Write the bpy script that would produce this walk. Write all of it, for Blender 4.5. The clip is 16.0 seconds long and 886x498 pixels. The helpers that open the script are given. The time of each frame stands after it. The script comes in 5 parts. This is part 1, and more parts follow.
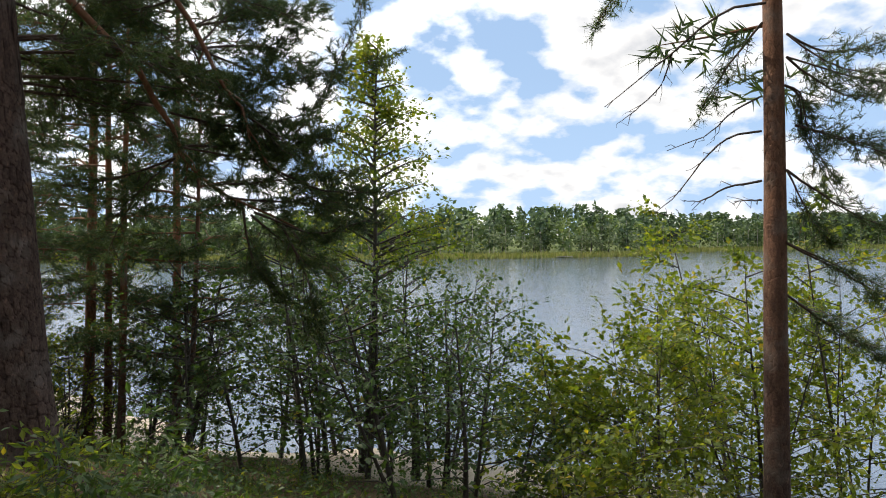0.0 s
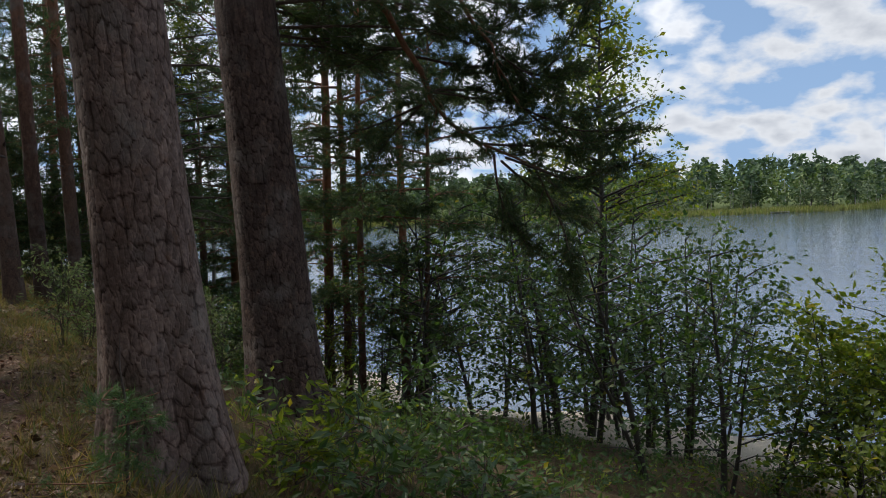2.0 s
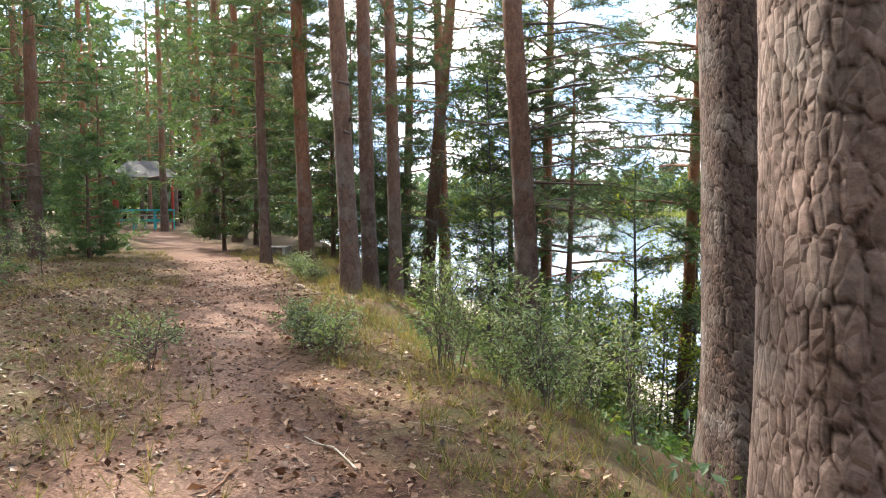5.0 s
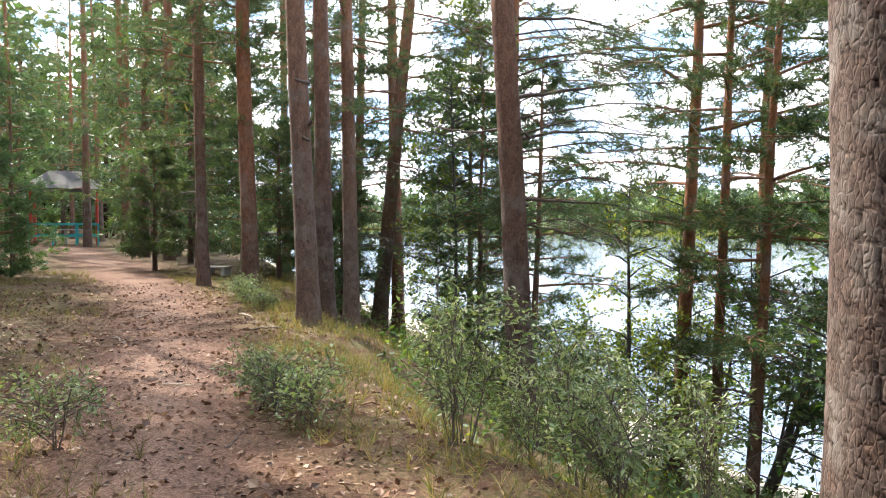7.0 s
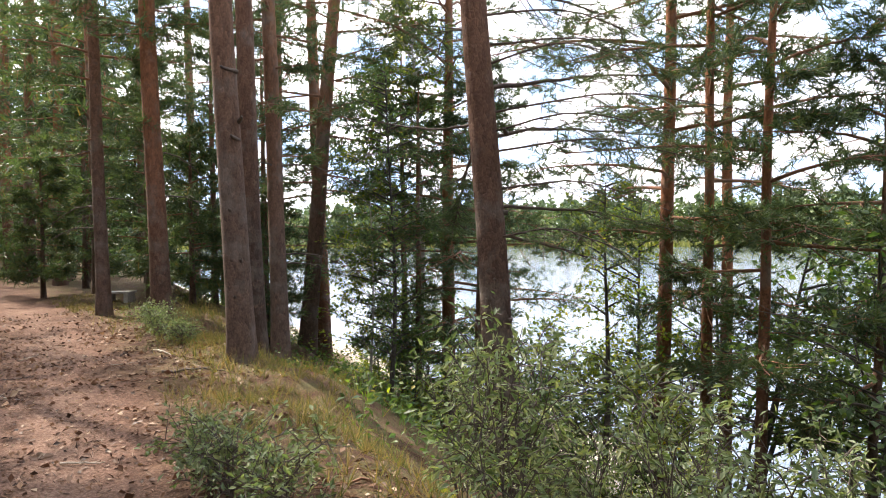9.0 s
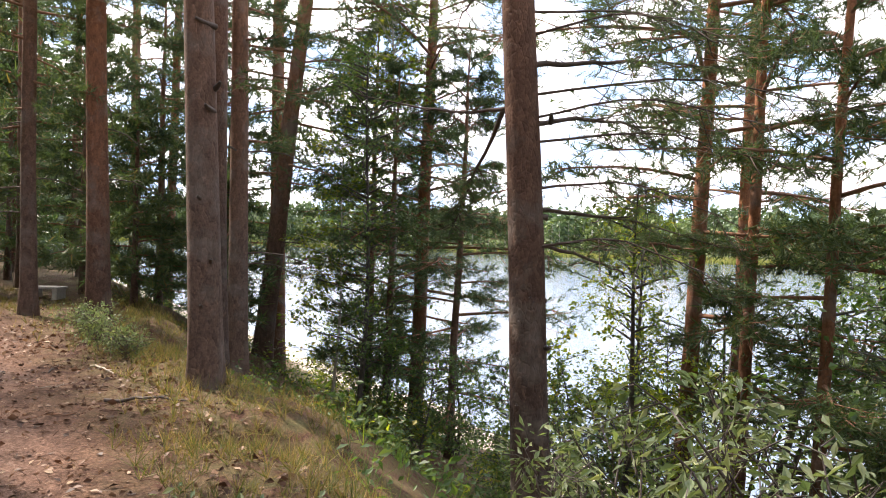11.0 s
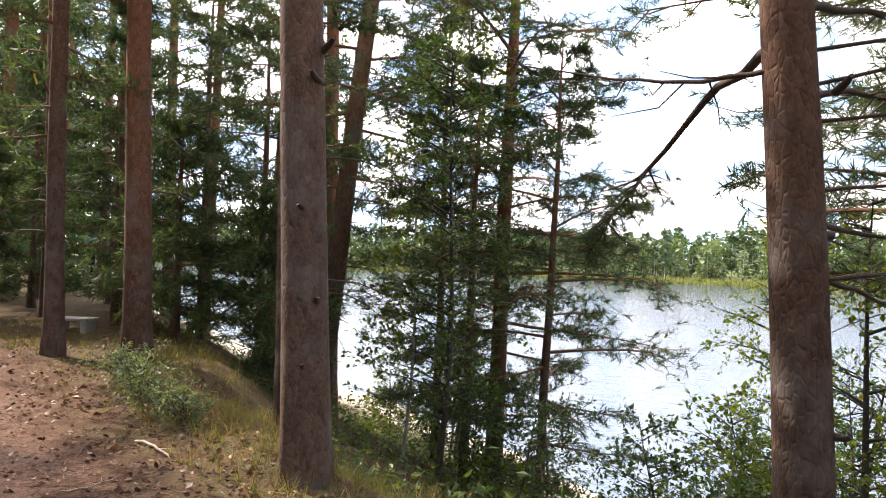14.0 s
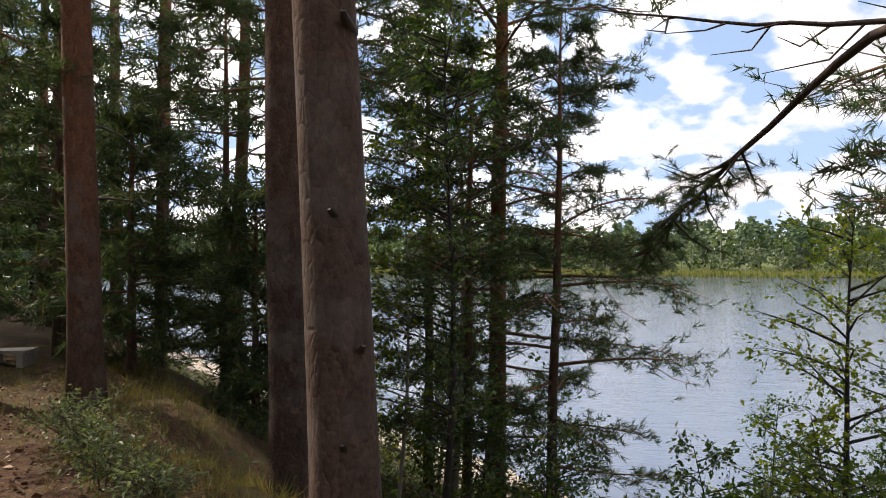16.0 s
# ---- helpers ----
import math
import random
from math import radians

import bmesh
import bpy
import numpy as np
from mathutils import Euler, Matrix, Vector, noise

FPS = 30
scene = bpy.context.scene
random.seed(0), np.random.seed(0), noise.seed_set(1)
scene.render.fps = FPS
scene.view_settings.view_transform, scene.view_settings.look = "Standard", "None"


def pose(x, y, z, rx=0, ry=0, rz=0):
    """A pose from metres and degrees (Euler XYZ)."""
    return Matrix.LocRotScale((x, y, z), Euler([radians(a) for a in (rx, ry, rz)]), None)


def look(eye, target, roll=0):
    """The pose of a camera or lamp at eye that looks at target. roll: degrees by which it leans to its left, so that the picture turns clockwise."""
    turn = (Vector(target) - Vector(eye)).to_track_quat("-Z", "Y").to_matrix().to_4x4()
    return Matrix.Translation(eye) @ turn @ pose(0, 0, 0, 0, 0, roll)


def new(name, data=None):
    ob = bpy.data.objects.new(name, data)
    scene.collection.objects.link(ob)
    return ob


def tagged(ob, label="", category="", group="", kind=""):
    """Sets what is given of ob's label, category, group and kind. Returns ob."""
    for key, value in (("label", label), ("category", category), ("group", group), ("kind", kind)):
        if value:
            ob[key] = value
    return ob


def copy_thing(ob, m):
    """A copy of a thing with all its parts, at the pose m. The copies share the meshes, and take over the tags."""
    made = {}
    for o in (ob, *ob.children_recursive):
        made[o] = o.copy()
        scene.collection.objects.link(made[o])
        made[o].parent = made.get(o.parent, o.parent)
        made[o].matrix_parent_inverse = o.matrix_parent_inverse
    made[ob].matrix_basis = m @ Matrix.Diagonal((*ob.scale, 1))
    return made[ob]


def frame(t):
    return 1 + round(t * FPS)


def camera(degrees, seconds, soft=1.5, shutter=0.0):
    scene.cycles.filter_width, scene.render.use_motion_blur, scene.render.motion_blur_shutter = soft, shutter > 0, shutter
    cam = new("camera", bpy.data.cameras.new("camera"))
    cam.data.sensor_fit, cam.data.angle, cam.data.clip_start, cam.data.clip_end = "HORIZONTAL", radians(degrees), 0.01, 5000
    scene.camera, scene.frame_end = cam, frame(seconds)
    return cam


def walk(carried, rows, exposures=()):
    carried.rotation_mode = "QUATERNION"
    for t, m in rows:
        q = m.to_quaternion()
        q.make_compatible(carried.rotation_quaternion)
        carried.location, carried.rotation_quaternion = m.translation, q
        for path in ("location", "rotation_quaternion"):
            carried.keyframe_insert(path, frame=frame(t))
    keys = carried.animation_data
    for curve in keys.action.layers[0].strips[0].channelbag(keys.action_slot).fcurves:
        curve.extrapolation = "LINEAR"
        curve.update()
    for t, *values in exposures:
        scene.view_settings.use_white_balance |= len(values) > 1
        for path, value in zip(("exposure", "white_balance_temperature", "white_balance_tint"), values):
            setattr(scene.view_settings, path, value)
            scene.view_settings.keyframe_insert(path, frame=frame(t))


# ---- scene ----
cam = camera(63.0, 16.0, soft=1.0)
METRES, EYE, TILT, LEAN, TURN = 12.5, 1.5, -0.45, 0.7, 0.0
ROWS = [
    (0.0, 0.0, 0.0, 0.0, 0.0, 0.0, -0.0),
    (0.5, -0.0069, 0.0065, -0.0021, 3.33, -0.01, -0.34),
    (1.0, -0.0239, 0.0152, -0.0039, 6.85, -0.29, -0.23),
    (1.5, -0.0422, 0.0276, -0.0088, 11.03, -1.61, 0.13),
    (2.0, -0.0629, 0.0512, -0.0122, 15.2, -2.82, 1.58),
    (2.5, -0.096, 0.0824, -0.014, 19.1, -1.55, 1.71),
    (3.0, -0.1342, 0.106, -0.0166, 27.54, -2.94, 0.63),
    (3.5, -0.1675, 0.1183, -0.0153, 38.38, -5.08, -0.9),
    (4.0, -0.1998, 0.1362, -0.0089, 37.03, -4.28, -0.15),
    (6.5, -0.339, 0.2226, -0.004, 33.29, -3.19, -2.08),
    (7.0, -0.3609, 0.2421, -0.0031, 30.6, -2.3, -1.19),
    (7.5, -0.3844, 0.2624, -0.0037, 27.97, -1.83, -0.91),
    (8.0, -0.4099, 0.2797, -0.0038, 25.44, -1.36, -0.16),
    (10.5, -0.5293, 0.3739, -0.0087, 20.14, -1.1, -1.99),
    (11.0, -0.5539, 0.3965, -0.0056, 18.62, -0.69, -2.7),
    (11.5, -0.5731, 0.4231, -0.0069, 19.39, 0.59, -2.57),
    (12.0, -0.5965, 0.4432, -0.0092, 21.44, 0.72, -3.15),
    (12.5, -0.624, 0.4604, -0.0067, 21.95, 0.88, -3.25),
    (13.0, -0.6458, 0.4811, -0.0072, 22.33, 1.34, -2.62),
    (13.5, -0.6673, 0.4997, -0.0076, 22.75, 1.06, -2.98),
    (14.0, -0.6938, 0.5207, -0.0066, 20.23, 0.97, -2.8),
    (14.5, -0.7152, 0.548, -0.0061, 20.4, 0.87, -2.15),
    (15.0, -0.7333, 0.5677, -0.0047, 20.31, 0.1, -2.06),
    (15.5, -0.758, 0.5842, -0.0015, 18.05, 0.4, -1.4),
    (16.0, -0.7773, 0.6066, 0.0007, 16.5, 1.02, -0.83),
]
EXPOSURES = [(0.0, -0.1, 6850, 10), (1.0, -0.4, 6400, 10), (2.0, -0.65, 6200, 10), (2.6, -0.45, 6500, 10), (3.0, -0.1, 6750, 10), (3.3, 0.35, 6650, 10), (3.6, 0.75, 6550, 10), (4.0, 1.32, 6500, 10),
             (6.5, 1.6, 6500, 10), (7.5, 1.5, 6500, 10), (8.2, 1.25, 6700, 12), (10.5, 1.2, 7000, 16), (12.5, 1.14, 7000, 18), (14.3, 0.98, 7000, 17), (14.8, 0.62, 6950, 16), (15.5, 0.22, 7050, 16), (16.0, 0.03, 7050, 16)]
walk(cam, [(t, pose(0, 0, EYE, TILT, LEAN, TURN) @ pose(METRES * x, METRES * y, METRES * z, 90 + pitch, roll, yaw)) for t, x, y, z, yaw, pitch, roll in ROWS], EXPOSURES)

# ---- light ----
SUN_YAW, SUN_UP = 76.0, 44.0
world = bpy.data.worlds.new("world")
scene.world = world
world.use_nodes = True
wn, wl = world.node_tree.nodes, world.node_tree.links
wn.clear()
w_out = wn.new("ShaderNodeOutputWorld")
w_bg = wn.new("ShaderNodeBackground")
w_bg.inputs["Strength"].default_value = 0.13
sky = wn.new("ShaderNodeTexSky")
sky.sky_type = "NISHITA"
sky.sun_disc = False
sky.sun_elevation = radians(SUN_UP)
sky.sun_rotation = radians(-SUN_YAW)
sky.air_density, sky.dust_density, sky.ozone_density = 1.0, 0.6, 1.0
w_co = wn.new("ShaderNodeTexCoord")
w_sep = wn.new("ShaderNodeSeparateXYZ")
w_add = wn.new("ShaderNodeMath")
w_add.operation, w_add.inputs[1].default_value = "ADD", 0.5
w_max = wn.new("ShaderNodeMath")
w_max.operation, w_max.inputs[1].default_value = "MAXIMUM", 0.05
w_div = wn.new("ShaderNodeVectorMath")
w_div.operation = "DIVIDE"
w_cmb = wn.new("ShaderNodeCombineXYZ")
w_noise = wn.new("ShaderNodeTexNoise")
w_noise.inputs["Scale"].default_value = 7.5
w_noise.inputs["Detail"].default_value = 9.0
w_noise.inputs["Roughness"].default_value = 0.5
w_ramp = wn.new("ShaderNodeValToRGB")
w_ramp.color_ramp.elements[0].position, w_ramp.color_ramp.elements[1].position = 0.435, 0.56
w_shade = wn.new("ShaderNodeValToRGB")
w_shade.color_ramp.elements[0].position, w_shade.color_ramp.elements[1].position = 0.56, 0.72
w_shade.color_ramp.elements[0].color = (9.5, 9.6, 9.8, 1)
w_shade.color_ramp.elements[1].color = (6.0, 6.3, 6.9, 1)
w_mix = wn.new("ShaderNodeMix")
w_mix.data_type = "RGBA"
wl.new(w_co.outputs["Generated"], w_sep.inputs[0])
wl.new(w_sep.outputs["Z"], w_max.inputs[0])
wl.new(w_max.outputs[0], w_add.inputs[0])
for k in range(3):
    wl.new(w_add.outputs[0], w_cmb.inputs[k])
wl.new(w_co.outputs["Generated"], w_div.inputs[0])
wl.new(w_cmb.outputs[0], w_div.inputs[1])
wl.new(w_div.outputs[0], w_noise.inputs["Vector"])
wl.new(w_noise.outputs["Fac"], w_ramp.inputs[0])
wl.new(w_noise.outputs["Fac"], w_shade.inputs[0])
wl.new(w_ramp.outputs["Color"], w_mix.inputs["Factor"])
w_low = wn.new("ShaderNodeMapRange")
w_low.inputs["From Min"].default_value, w_low.inputs["From Max"].default_value = 0.0, 0.22
w_low.inputs["To Min"].default_value, w_low.inputs["To Max"].default_value = 0.92, 0.68
w_haze = wn.new("ShaderNodeMix")
w_haze.data_type = "RGBA"
w_haze.inputs["B"].default_value = (4.0, 6.0, 9.3, 1)
wl.new(w_sep.outputs["Z"], w_low.inputs["Value"])
wl.new(w_low.outputs[0], w_haze.inputs["Factor"])
wl.new(sky.outputs["Color"], w_haze.inputs["A"])
wl.new(w_haze.outputs["Result"], w_mix.inputs["A"])
w_dot = wn.new("ShaderNodeVectorMath")
w_dot.operation = "DOT_PRODUCT"
w_dot.inputs[1].default_value = (-math.sin(radians(SUN_YAW)) * math.cos(radians(SUN_UP)), math.cos(radians(SUN_YAW)) * math.cos(radians(SUN_UP)), math.sin(radians(SUN_UP)))
wl.new(w_co.outputs["Generated"], w_dot.inputs[0])
w_glow = wn.new("ShaderNodeMapRange")
w_glow.inputs["From Min"].default_value, w_glow.inputs["From Max"].default_value = 0.2, 1.0
w_glow.inputs["To Min"].default_value, w_glow.inputs["To Max"].default_value = 1.0, 2.6
wl.new(w_dot.outputs["Value"], w_glow.inputs["Value"])
w_lit = wn.new("ShaderNodeVectorMath")
w_lit.operation = "SCALE"
wl.new(w_shade.outputs["Color"], w_lit.inputs[0])
wl.new(w_glow.outputs[0], w_lit.inputs["Scale"])
wl.new(w_lit.outputs[0], w_mix.inputs["B"])
wl.new(w_mix.outputs["Result"], w_bg.inputs["Color"])
wl.new(w_bg.outputs[0], w_out.inputs["Surface"])

sun_data = bpy.data.lights.new("sun", "SUN")
sun_data.energy, sun_data.angle, sun_data.color = 5.0, radians(0.55), (1.0, 0.93, 0.82)
sun = new("sun", sun_data)
sun_way = Vector((-math.sin(radians(SUN_YAW)) * math.cos(radians(SUN_UP)), math.cos(radians(SUN_YAW)) * math.cos(radians(SUN_UP)), math.sin(radians(SUN_UP))))
sun.matrix_world = look(sun_way * 60, (0, 0, 0))

# ---- materials ----
def material(name):
    m = bpy.data.materials.new(name)
    m.use_nodes = True
    n, l = m.node_tree.nodes, m.node_tree.links
    return m, n, l, n["Principled BSDF"]


def ramp(n, l, source, stops):
    r = n.new("ShaderNodeValToRGB")
    e = r.color_ramp.elements
    while len(e) < len(stops):
        e.new(0.5)
    for k, (p, c) in enumerate(stops):
        e[k].position, e[k].color = p, (*c, 1)
    l.new(source, r.inputs[0])
    return r.outputs["Color"]


def noise_node(n, l, scale, detail=4.0, vector=None, rough=0.55):
    t = n.new("ShaderNodeTexNoise")
    t.inputs["Scale"].default_value, t.inputs["Detail"].default_value, t.inputs["Roughness"].default_value = scale, detail, rough
    if vector is not None:
        l.new(vector, t.inputs["Vector"])
    return t.outputs["Fac"]


def mix_colour(n, l, fac, a, b, blend="MIX"):
    x = n.new("ShaderNodeMix")
    x.data_type, x.blend_type = "RGBA", blend
    for sock, v in (("Factor", fac), ("A", a), ("B", b)):
        if isinstance(v, (int, float)):
            x.inputs[sock].default_value = v
        elif isinstance(v, tuple):
            x.inputs[sock].default_value = (*v, 1)
        else:
            l.new(v, x.inputs[sock])
    return x.outputs["Result"]


def bump(n, l, height, strength, distance, bsdf, normal=None):
    b = n.new("ShaderNodeBump")
    b.inputs["Strength"].default_value, b.inputs["Distance"].default_value = strength, distance
    l.new(height, b.inputs["Height"])
    if normal is not None:
        l.new(normal, b.inputs["Normal"])
    l.new(b.outputs[0], bsdf.inputs["Normal"])
    return b.outputs[0]


def scaled(n, l, sx, sy, sz, coord="Object"):
    co, mp = n.new("ShaderNodeTexCoord"), n.new("ShaderNodeMapping")
    mp.inputs["Scale"].default_value = (sx, sy, sz)
    l.new(co.outputs[coord], mp.inputs["Vector"])
    return mp.outputs["Vector"]


def bark_material(name, low, high, red_from, red_to, plate=9.0, crack_depth=0.75):
    """Pine bark: grey-brown plates low down, thin orange bark higher up."""
    m, n, l, b = material(name)
    v = scaled(n, l, plate, plate, plate * 0.42)
    cell = n.new("ShaderNodeTexVoronoi")
    cell.feature = "DISTANCE_TO_EDGE"
    cell.inputs["Scale"].default_value = 1.0
    l.new(v, cell.inputs["Vector"])
    tone = n.new("ShaderNodeTexVoronoi")
    tone.inputs["Scale"].default_value = 1.0
    l.new(v, tone.inputs["Vector"])
    crack = n.new("ShaderNodeMapRange")
    crack.inputs["From Max"].default_value = 0.16
    l.new(cell.outputs["Distance"], crack.inputs["Value"])
    co, sep = n.new("ShaderNodeTexCoord"), n.new("ShaderNodeSeparateXYZ")
    l.new(co.outputs["Object"], sep.inputs[0])
    up = n.new("ShaderNodeMapRange")
    up.inputs["From Min"].default_value, up.inputs["From Max"].default_value = red_from, red_to
    l.new(sep.outputs["Z"], up.inputs["Value"])
    fine = noise_node(n, l, 38.0, 6.0, co.outputs["Object"], 0.65)
    broad = noise_node(n, l, 2.6, 4.0, co.outputs["Object"])
    base_low = ramp(n, l, fine, [(0.3, tuple(c * 0.62 for c in low)), (0.7, tuple(c * 1.35 for c in low))])
    base_high = ramp(n, l, fine, [(0.3, tuple(c * 0.7 for c in high)), (0.7, tuple(c * 1.25 for c in high))])
    c = mix_colour(n, l, up.outputs[0], base_low, base_high)
    shade = n.new("ShaderNodeSeparateColor")
    l.new(tone.outputs["Color"], shade.inputs[0])
    c = mix_colour(n, l, 1.0, c, ramp(n, l, shade.outputs[0], [(0.0, (0.78, 0.76, 0.76)), (1.0, (1.22, 1.2, 1.18))]), "MULTIPLY")
    flake = noise_node(n, l, 11.0, 3.0, scaled(n, l, 1.0, 1.0, 0.6), 0.7)
    c = mix_colour(n, l, ramp(n, l, flake, [(0.6, (0, 0, 0)), (0.68, (0.5, 0.5, 0.5))]), c, tuple(x * 1.5 for x in (0.135, 0.085, 0.06)))
    grey = ramp(n, l, broad, [(0.5, (0, 0, 0)), (0.72, (0.55, 0.55, 0.55))])
    c = mix_colour(n, l, grey, c, tuple(x * 1.15 for x in (0.17, 0.16, 0.145)))
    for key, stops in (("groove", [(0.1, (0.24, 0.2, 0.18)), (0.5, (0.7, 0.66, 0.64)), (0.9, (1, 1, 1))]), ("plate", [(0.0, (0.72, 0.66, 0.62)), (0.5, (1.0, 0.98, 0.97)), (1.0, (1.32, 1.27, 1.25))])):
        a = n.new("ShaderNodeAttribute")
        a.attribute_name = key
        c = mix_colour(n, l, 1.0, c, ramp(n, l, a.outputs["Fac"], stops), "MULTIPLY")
    l.new(c, b.inputs["Base Color"])
    b.inputs["Roughness"].default_value = 0.9
    b.inputs["Specular IOR Level"].default_value = 0.2
    first = bump(n, l, fine, 0.5, 0.006, b)
    bump(n, l, crack.outputs[0], crack_depth, 0.02, b, first)
    return m


def leaf_material(name, stops, through_tint, through_share=0.35, gloss=0.4, object_random=False):
    m, n, l, b = material(name)
    if object_random:
        src = n.new("ShaderNodeObjectInfo").outputs["Random"]
    else:
        src = n.new("ShaderNodeNewGeometry").outputs["Random Per Island"]
    c = ramp(n, l, src, stops)
    co = n.new("ShaderNodeTexCoord")
    patch = noise_node(n, l, 1.3, 3.0, co.outputs["Object"])
    c = mix_colour(n, l, 1.0, c, ramp(n, l, patch, [(0.3, (0.7, 0.72, 0.75)), (0.7, (1.2, 1.15, 1.0))]), "MULTIPLY")
    l.new(c, b.inputs["Base Color"])
    b.inputs["Roughness"].default_value = 0.52
    b.inputs["Specular IOR Level"].default_value = gloss
    tr = n.new("ShaderNodeBsdfTranslucent")
    l.new(mix_colour(n, l, 1.0, c, through_tint, "MULTIPLY"), tr.inputs["Color"])
    mx = n.new("ShaderNodeMixShader")
    mx.inputs[0].default_value = through_share
    l.new(b.outputs[0], mx.inputs[1])
    l.new(tr.outputs[0], mx.inputs[2])
    l.new(mx.outputs[0], n["Material Output"].inputs["Surface"])
    return m


def plain_material(name, colour, rough=0.8, spread=0.25, grain=30.0, depth=0.004, metal=0.0):
    m, n, l, b = material(name)
    co = n.new("ShaderNodeTexCoord")
    f = noise_node(n, l, grain, 5.0, co.outputs["Object"], 0.62)
    g = noise_node(n, l, grain * 0.08, 3.0, co.outputs["Object"])
    c = ramp(n, l, f, [(0.25, tuple(x * (1 - spread) for x in colour)), (0.75, tuple(min(1, x * (1 + spread)) for x in colour))])
    c = mix_colour(n, l, 1.0, c, ramp(n, l, g, [(0.3, (0.75, 0.75, 0.75)), (0.7, (1.15, 1.15, 1.15))]), "MULTIPLY")
    l.new(c, b.inputs["Base Color"])
    b.inputs["Roughness"].default_value, b.inputs["Metallic"].default_value = rough, metal
    bump(n, l, f, 0.5, depth, b)
    return m


M_BARK_OLD = bark_material("pine_bark_old", (0.165, 0.122, 0.104), (0.2, 0.12, 0.08), 5.5, 9.0, 34.0, 0.22)
# old bark again, darkened for the pine seen from its shaded side
M_BARK_FURROW_SHADED = bark_material("pine_bark_furrowed_shaded", (0.085, 0.06, 0.05), (0.16, 0.09, 0.06), 5.5, 9.0, 34.0, 0.25)
M_BARK = bark_material("pine_bark", (0.098, 0.066, 0.052), (0.235, 0.118, 0.068), 1.8, 7.0, 26.0, 0.2)
M_BARK_RED = bark_material("pine_bark_red", (0.085, 0.05, 0.036), (0.25, 0.11, 0.056), 0.8, 5.0, 26.0, 0.22)
# bark of backlit and overshadowed trunks, the shade is in the colour
M_BARK_SHADED = bark_material("pine_bark_shaded", (0.06, 0.04, 0.032), (0.16, 0.085, 0.055), 1.5, 6.0, 26.0, 0.28)
# limb bark with the crown's shade painted in; M_LIMB is the plain one
M_LIMB_SHADED = plain_material("shaded_limb_bark", (0.085, 0.058, 0.045), 0.9, 0.4, 45.0, 0.006)
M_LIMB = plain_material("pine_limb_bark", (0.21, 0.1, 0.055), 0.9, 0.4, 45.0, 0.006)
M_TWIG = plain_material("dead_twig", (0.085, 0.065, 0.055), 0.9, 0.35, 60.0)
M_ALDER = plain_material("alder_bark", (0.065, 0.055, 0.047), 0.9, 0.4, 35.0)
M_BIRCH = plain_material("birch_bark", (0.42, 0.39, 0.34), 0.8, 0.4, 9.0)
M_NEEDLE = leaf_material("pine_needles", [(0.0, (0.044, 0.072, 0.042)), (0.55, (0.074, 0.11, 0.054)), (0.92, (0.115, 0.145, 0.06)), (1.0, (0.19, 0.13, 0.055))], (1.3, 1.5, 0.7), 0.34, 0.35)
M_NEEDLE_SUN = leaf_material("young_pine_needles", [(0.0, (0.05, 0.10, 0.045)), (0.6, (0.08, 0.145, 0.055)), (1.0, (0.13, 0.19, 0.07))], (1.3, 1.5, 0.7), 0.28, 0.35)
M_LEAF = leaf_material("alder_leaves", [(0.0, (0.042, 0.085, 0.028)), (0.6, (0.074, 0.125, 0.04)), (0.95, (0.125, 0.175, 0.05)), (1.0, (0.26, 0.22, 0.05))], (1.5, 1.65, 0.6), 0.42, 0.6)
# pale leaves; on sunlit bushes and birch tops the sun is in this colour
M_LEAF_LIGHT = leaf_material("light_and_sunlit_leaves", [(0.0, (0.09, 0.14, 0.028)), (0.6, (0.15, 0.2, 0.04)), (0.93, (0.23, 0.26, 0.055)), (1.0, (0.36, 0.28, 0.05))], (1.8, 1.75, 0.5), 0.58, 0.5)
M_WILLOW = leaf_material("grey_willow_leaves", [(0.0, (0.1, 0.145, 0.07)), (0.6, (0.17, 0.215, 0.11)), (1.0, (0.28, 0.3, 0.17))], (1.4, 1.5, 0.7), 0.35)
M_GRASS = leaf_material("grass_blades", [(0.0, (0.07, 0.1, 0.03)), (0.35, (0.13, 0.14, 0.05)), (0.65, (0.21, 0.155, 0.075)), (1.0, (0.31, 0.23, 0.125))], (1.4, 1.4, 0.6), 0.35, 0.25)
M_LITTER = leaf_material("dry_litter", [(0.0, (0.035, 0.02, 0.014)), (0.4, (0.12, 0.06, 0.037)), (0.8, (0.25, 0.15, 0.1)), (1.0, (0.37, 0.27, 0.19))], (1.2, 1.0, 0.8), 0.1, 0.2)
# far foliage is lightened, the haze over the lake is in the colours
M_FAR_PINE = leaf_material("hazed_far_pine_foliage", [(0.0, (0.05, 0.085, 0.05)), (0.6, (0.085, 0.135, 0.065)), (1.0, (0.12, 0.17, 0.08))], (1.4, 1.5, 0.7), 0.2)
M_FAR_LEAF = leaf_material("hazed_far_leaf_foliage", [(0.0, (0.085, 0.135, 0.055)), (0.6, (0.14, 0.195, 0.08)), (1.0, (0.2, 0.24, 0.11))], (1.4, 1.5, 0.6), 0.25)
M_FAR_WILLOW = leaf_material("hazed_far_willow_foliage", [(0.0, (0.12, 0.165, 0.09)), (1.0, (0.21, 0.25, 0.14))], (1.3, 1.4, 0.8), 0.25)
M_REED = leaf_material("reeds", [(0.0, (0.16, 0.2, 0.05)), (0.6, (0.25, 0.27, 0.08)), (1.0, (0.34, 0.31, 0.13))], (1.3, 1.3, 0.7), 0.3)
M_TEAL = plain_material("teal_paint", (0.02, 0.26, 0.27), 0.5, 0.15, 20.0, 0.001)
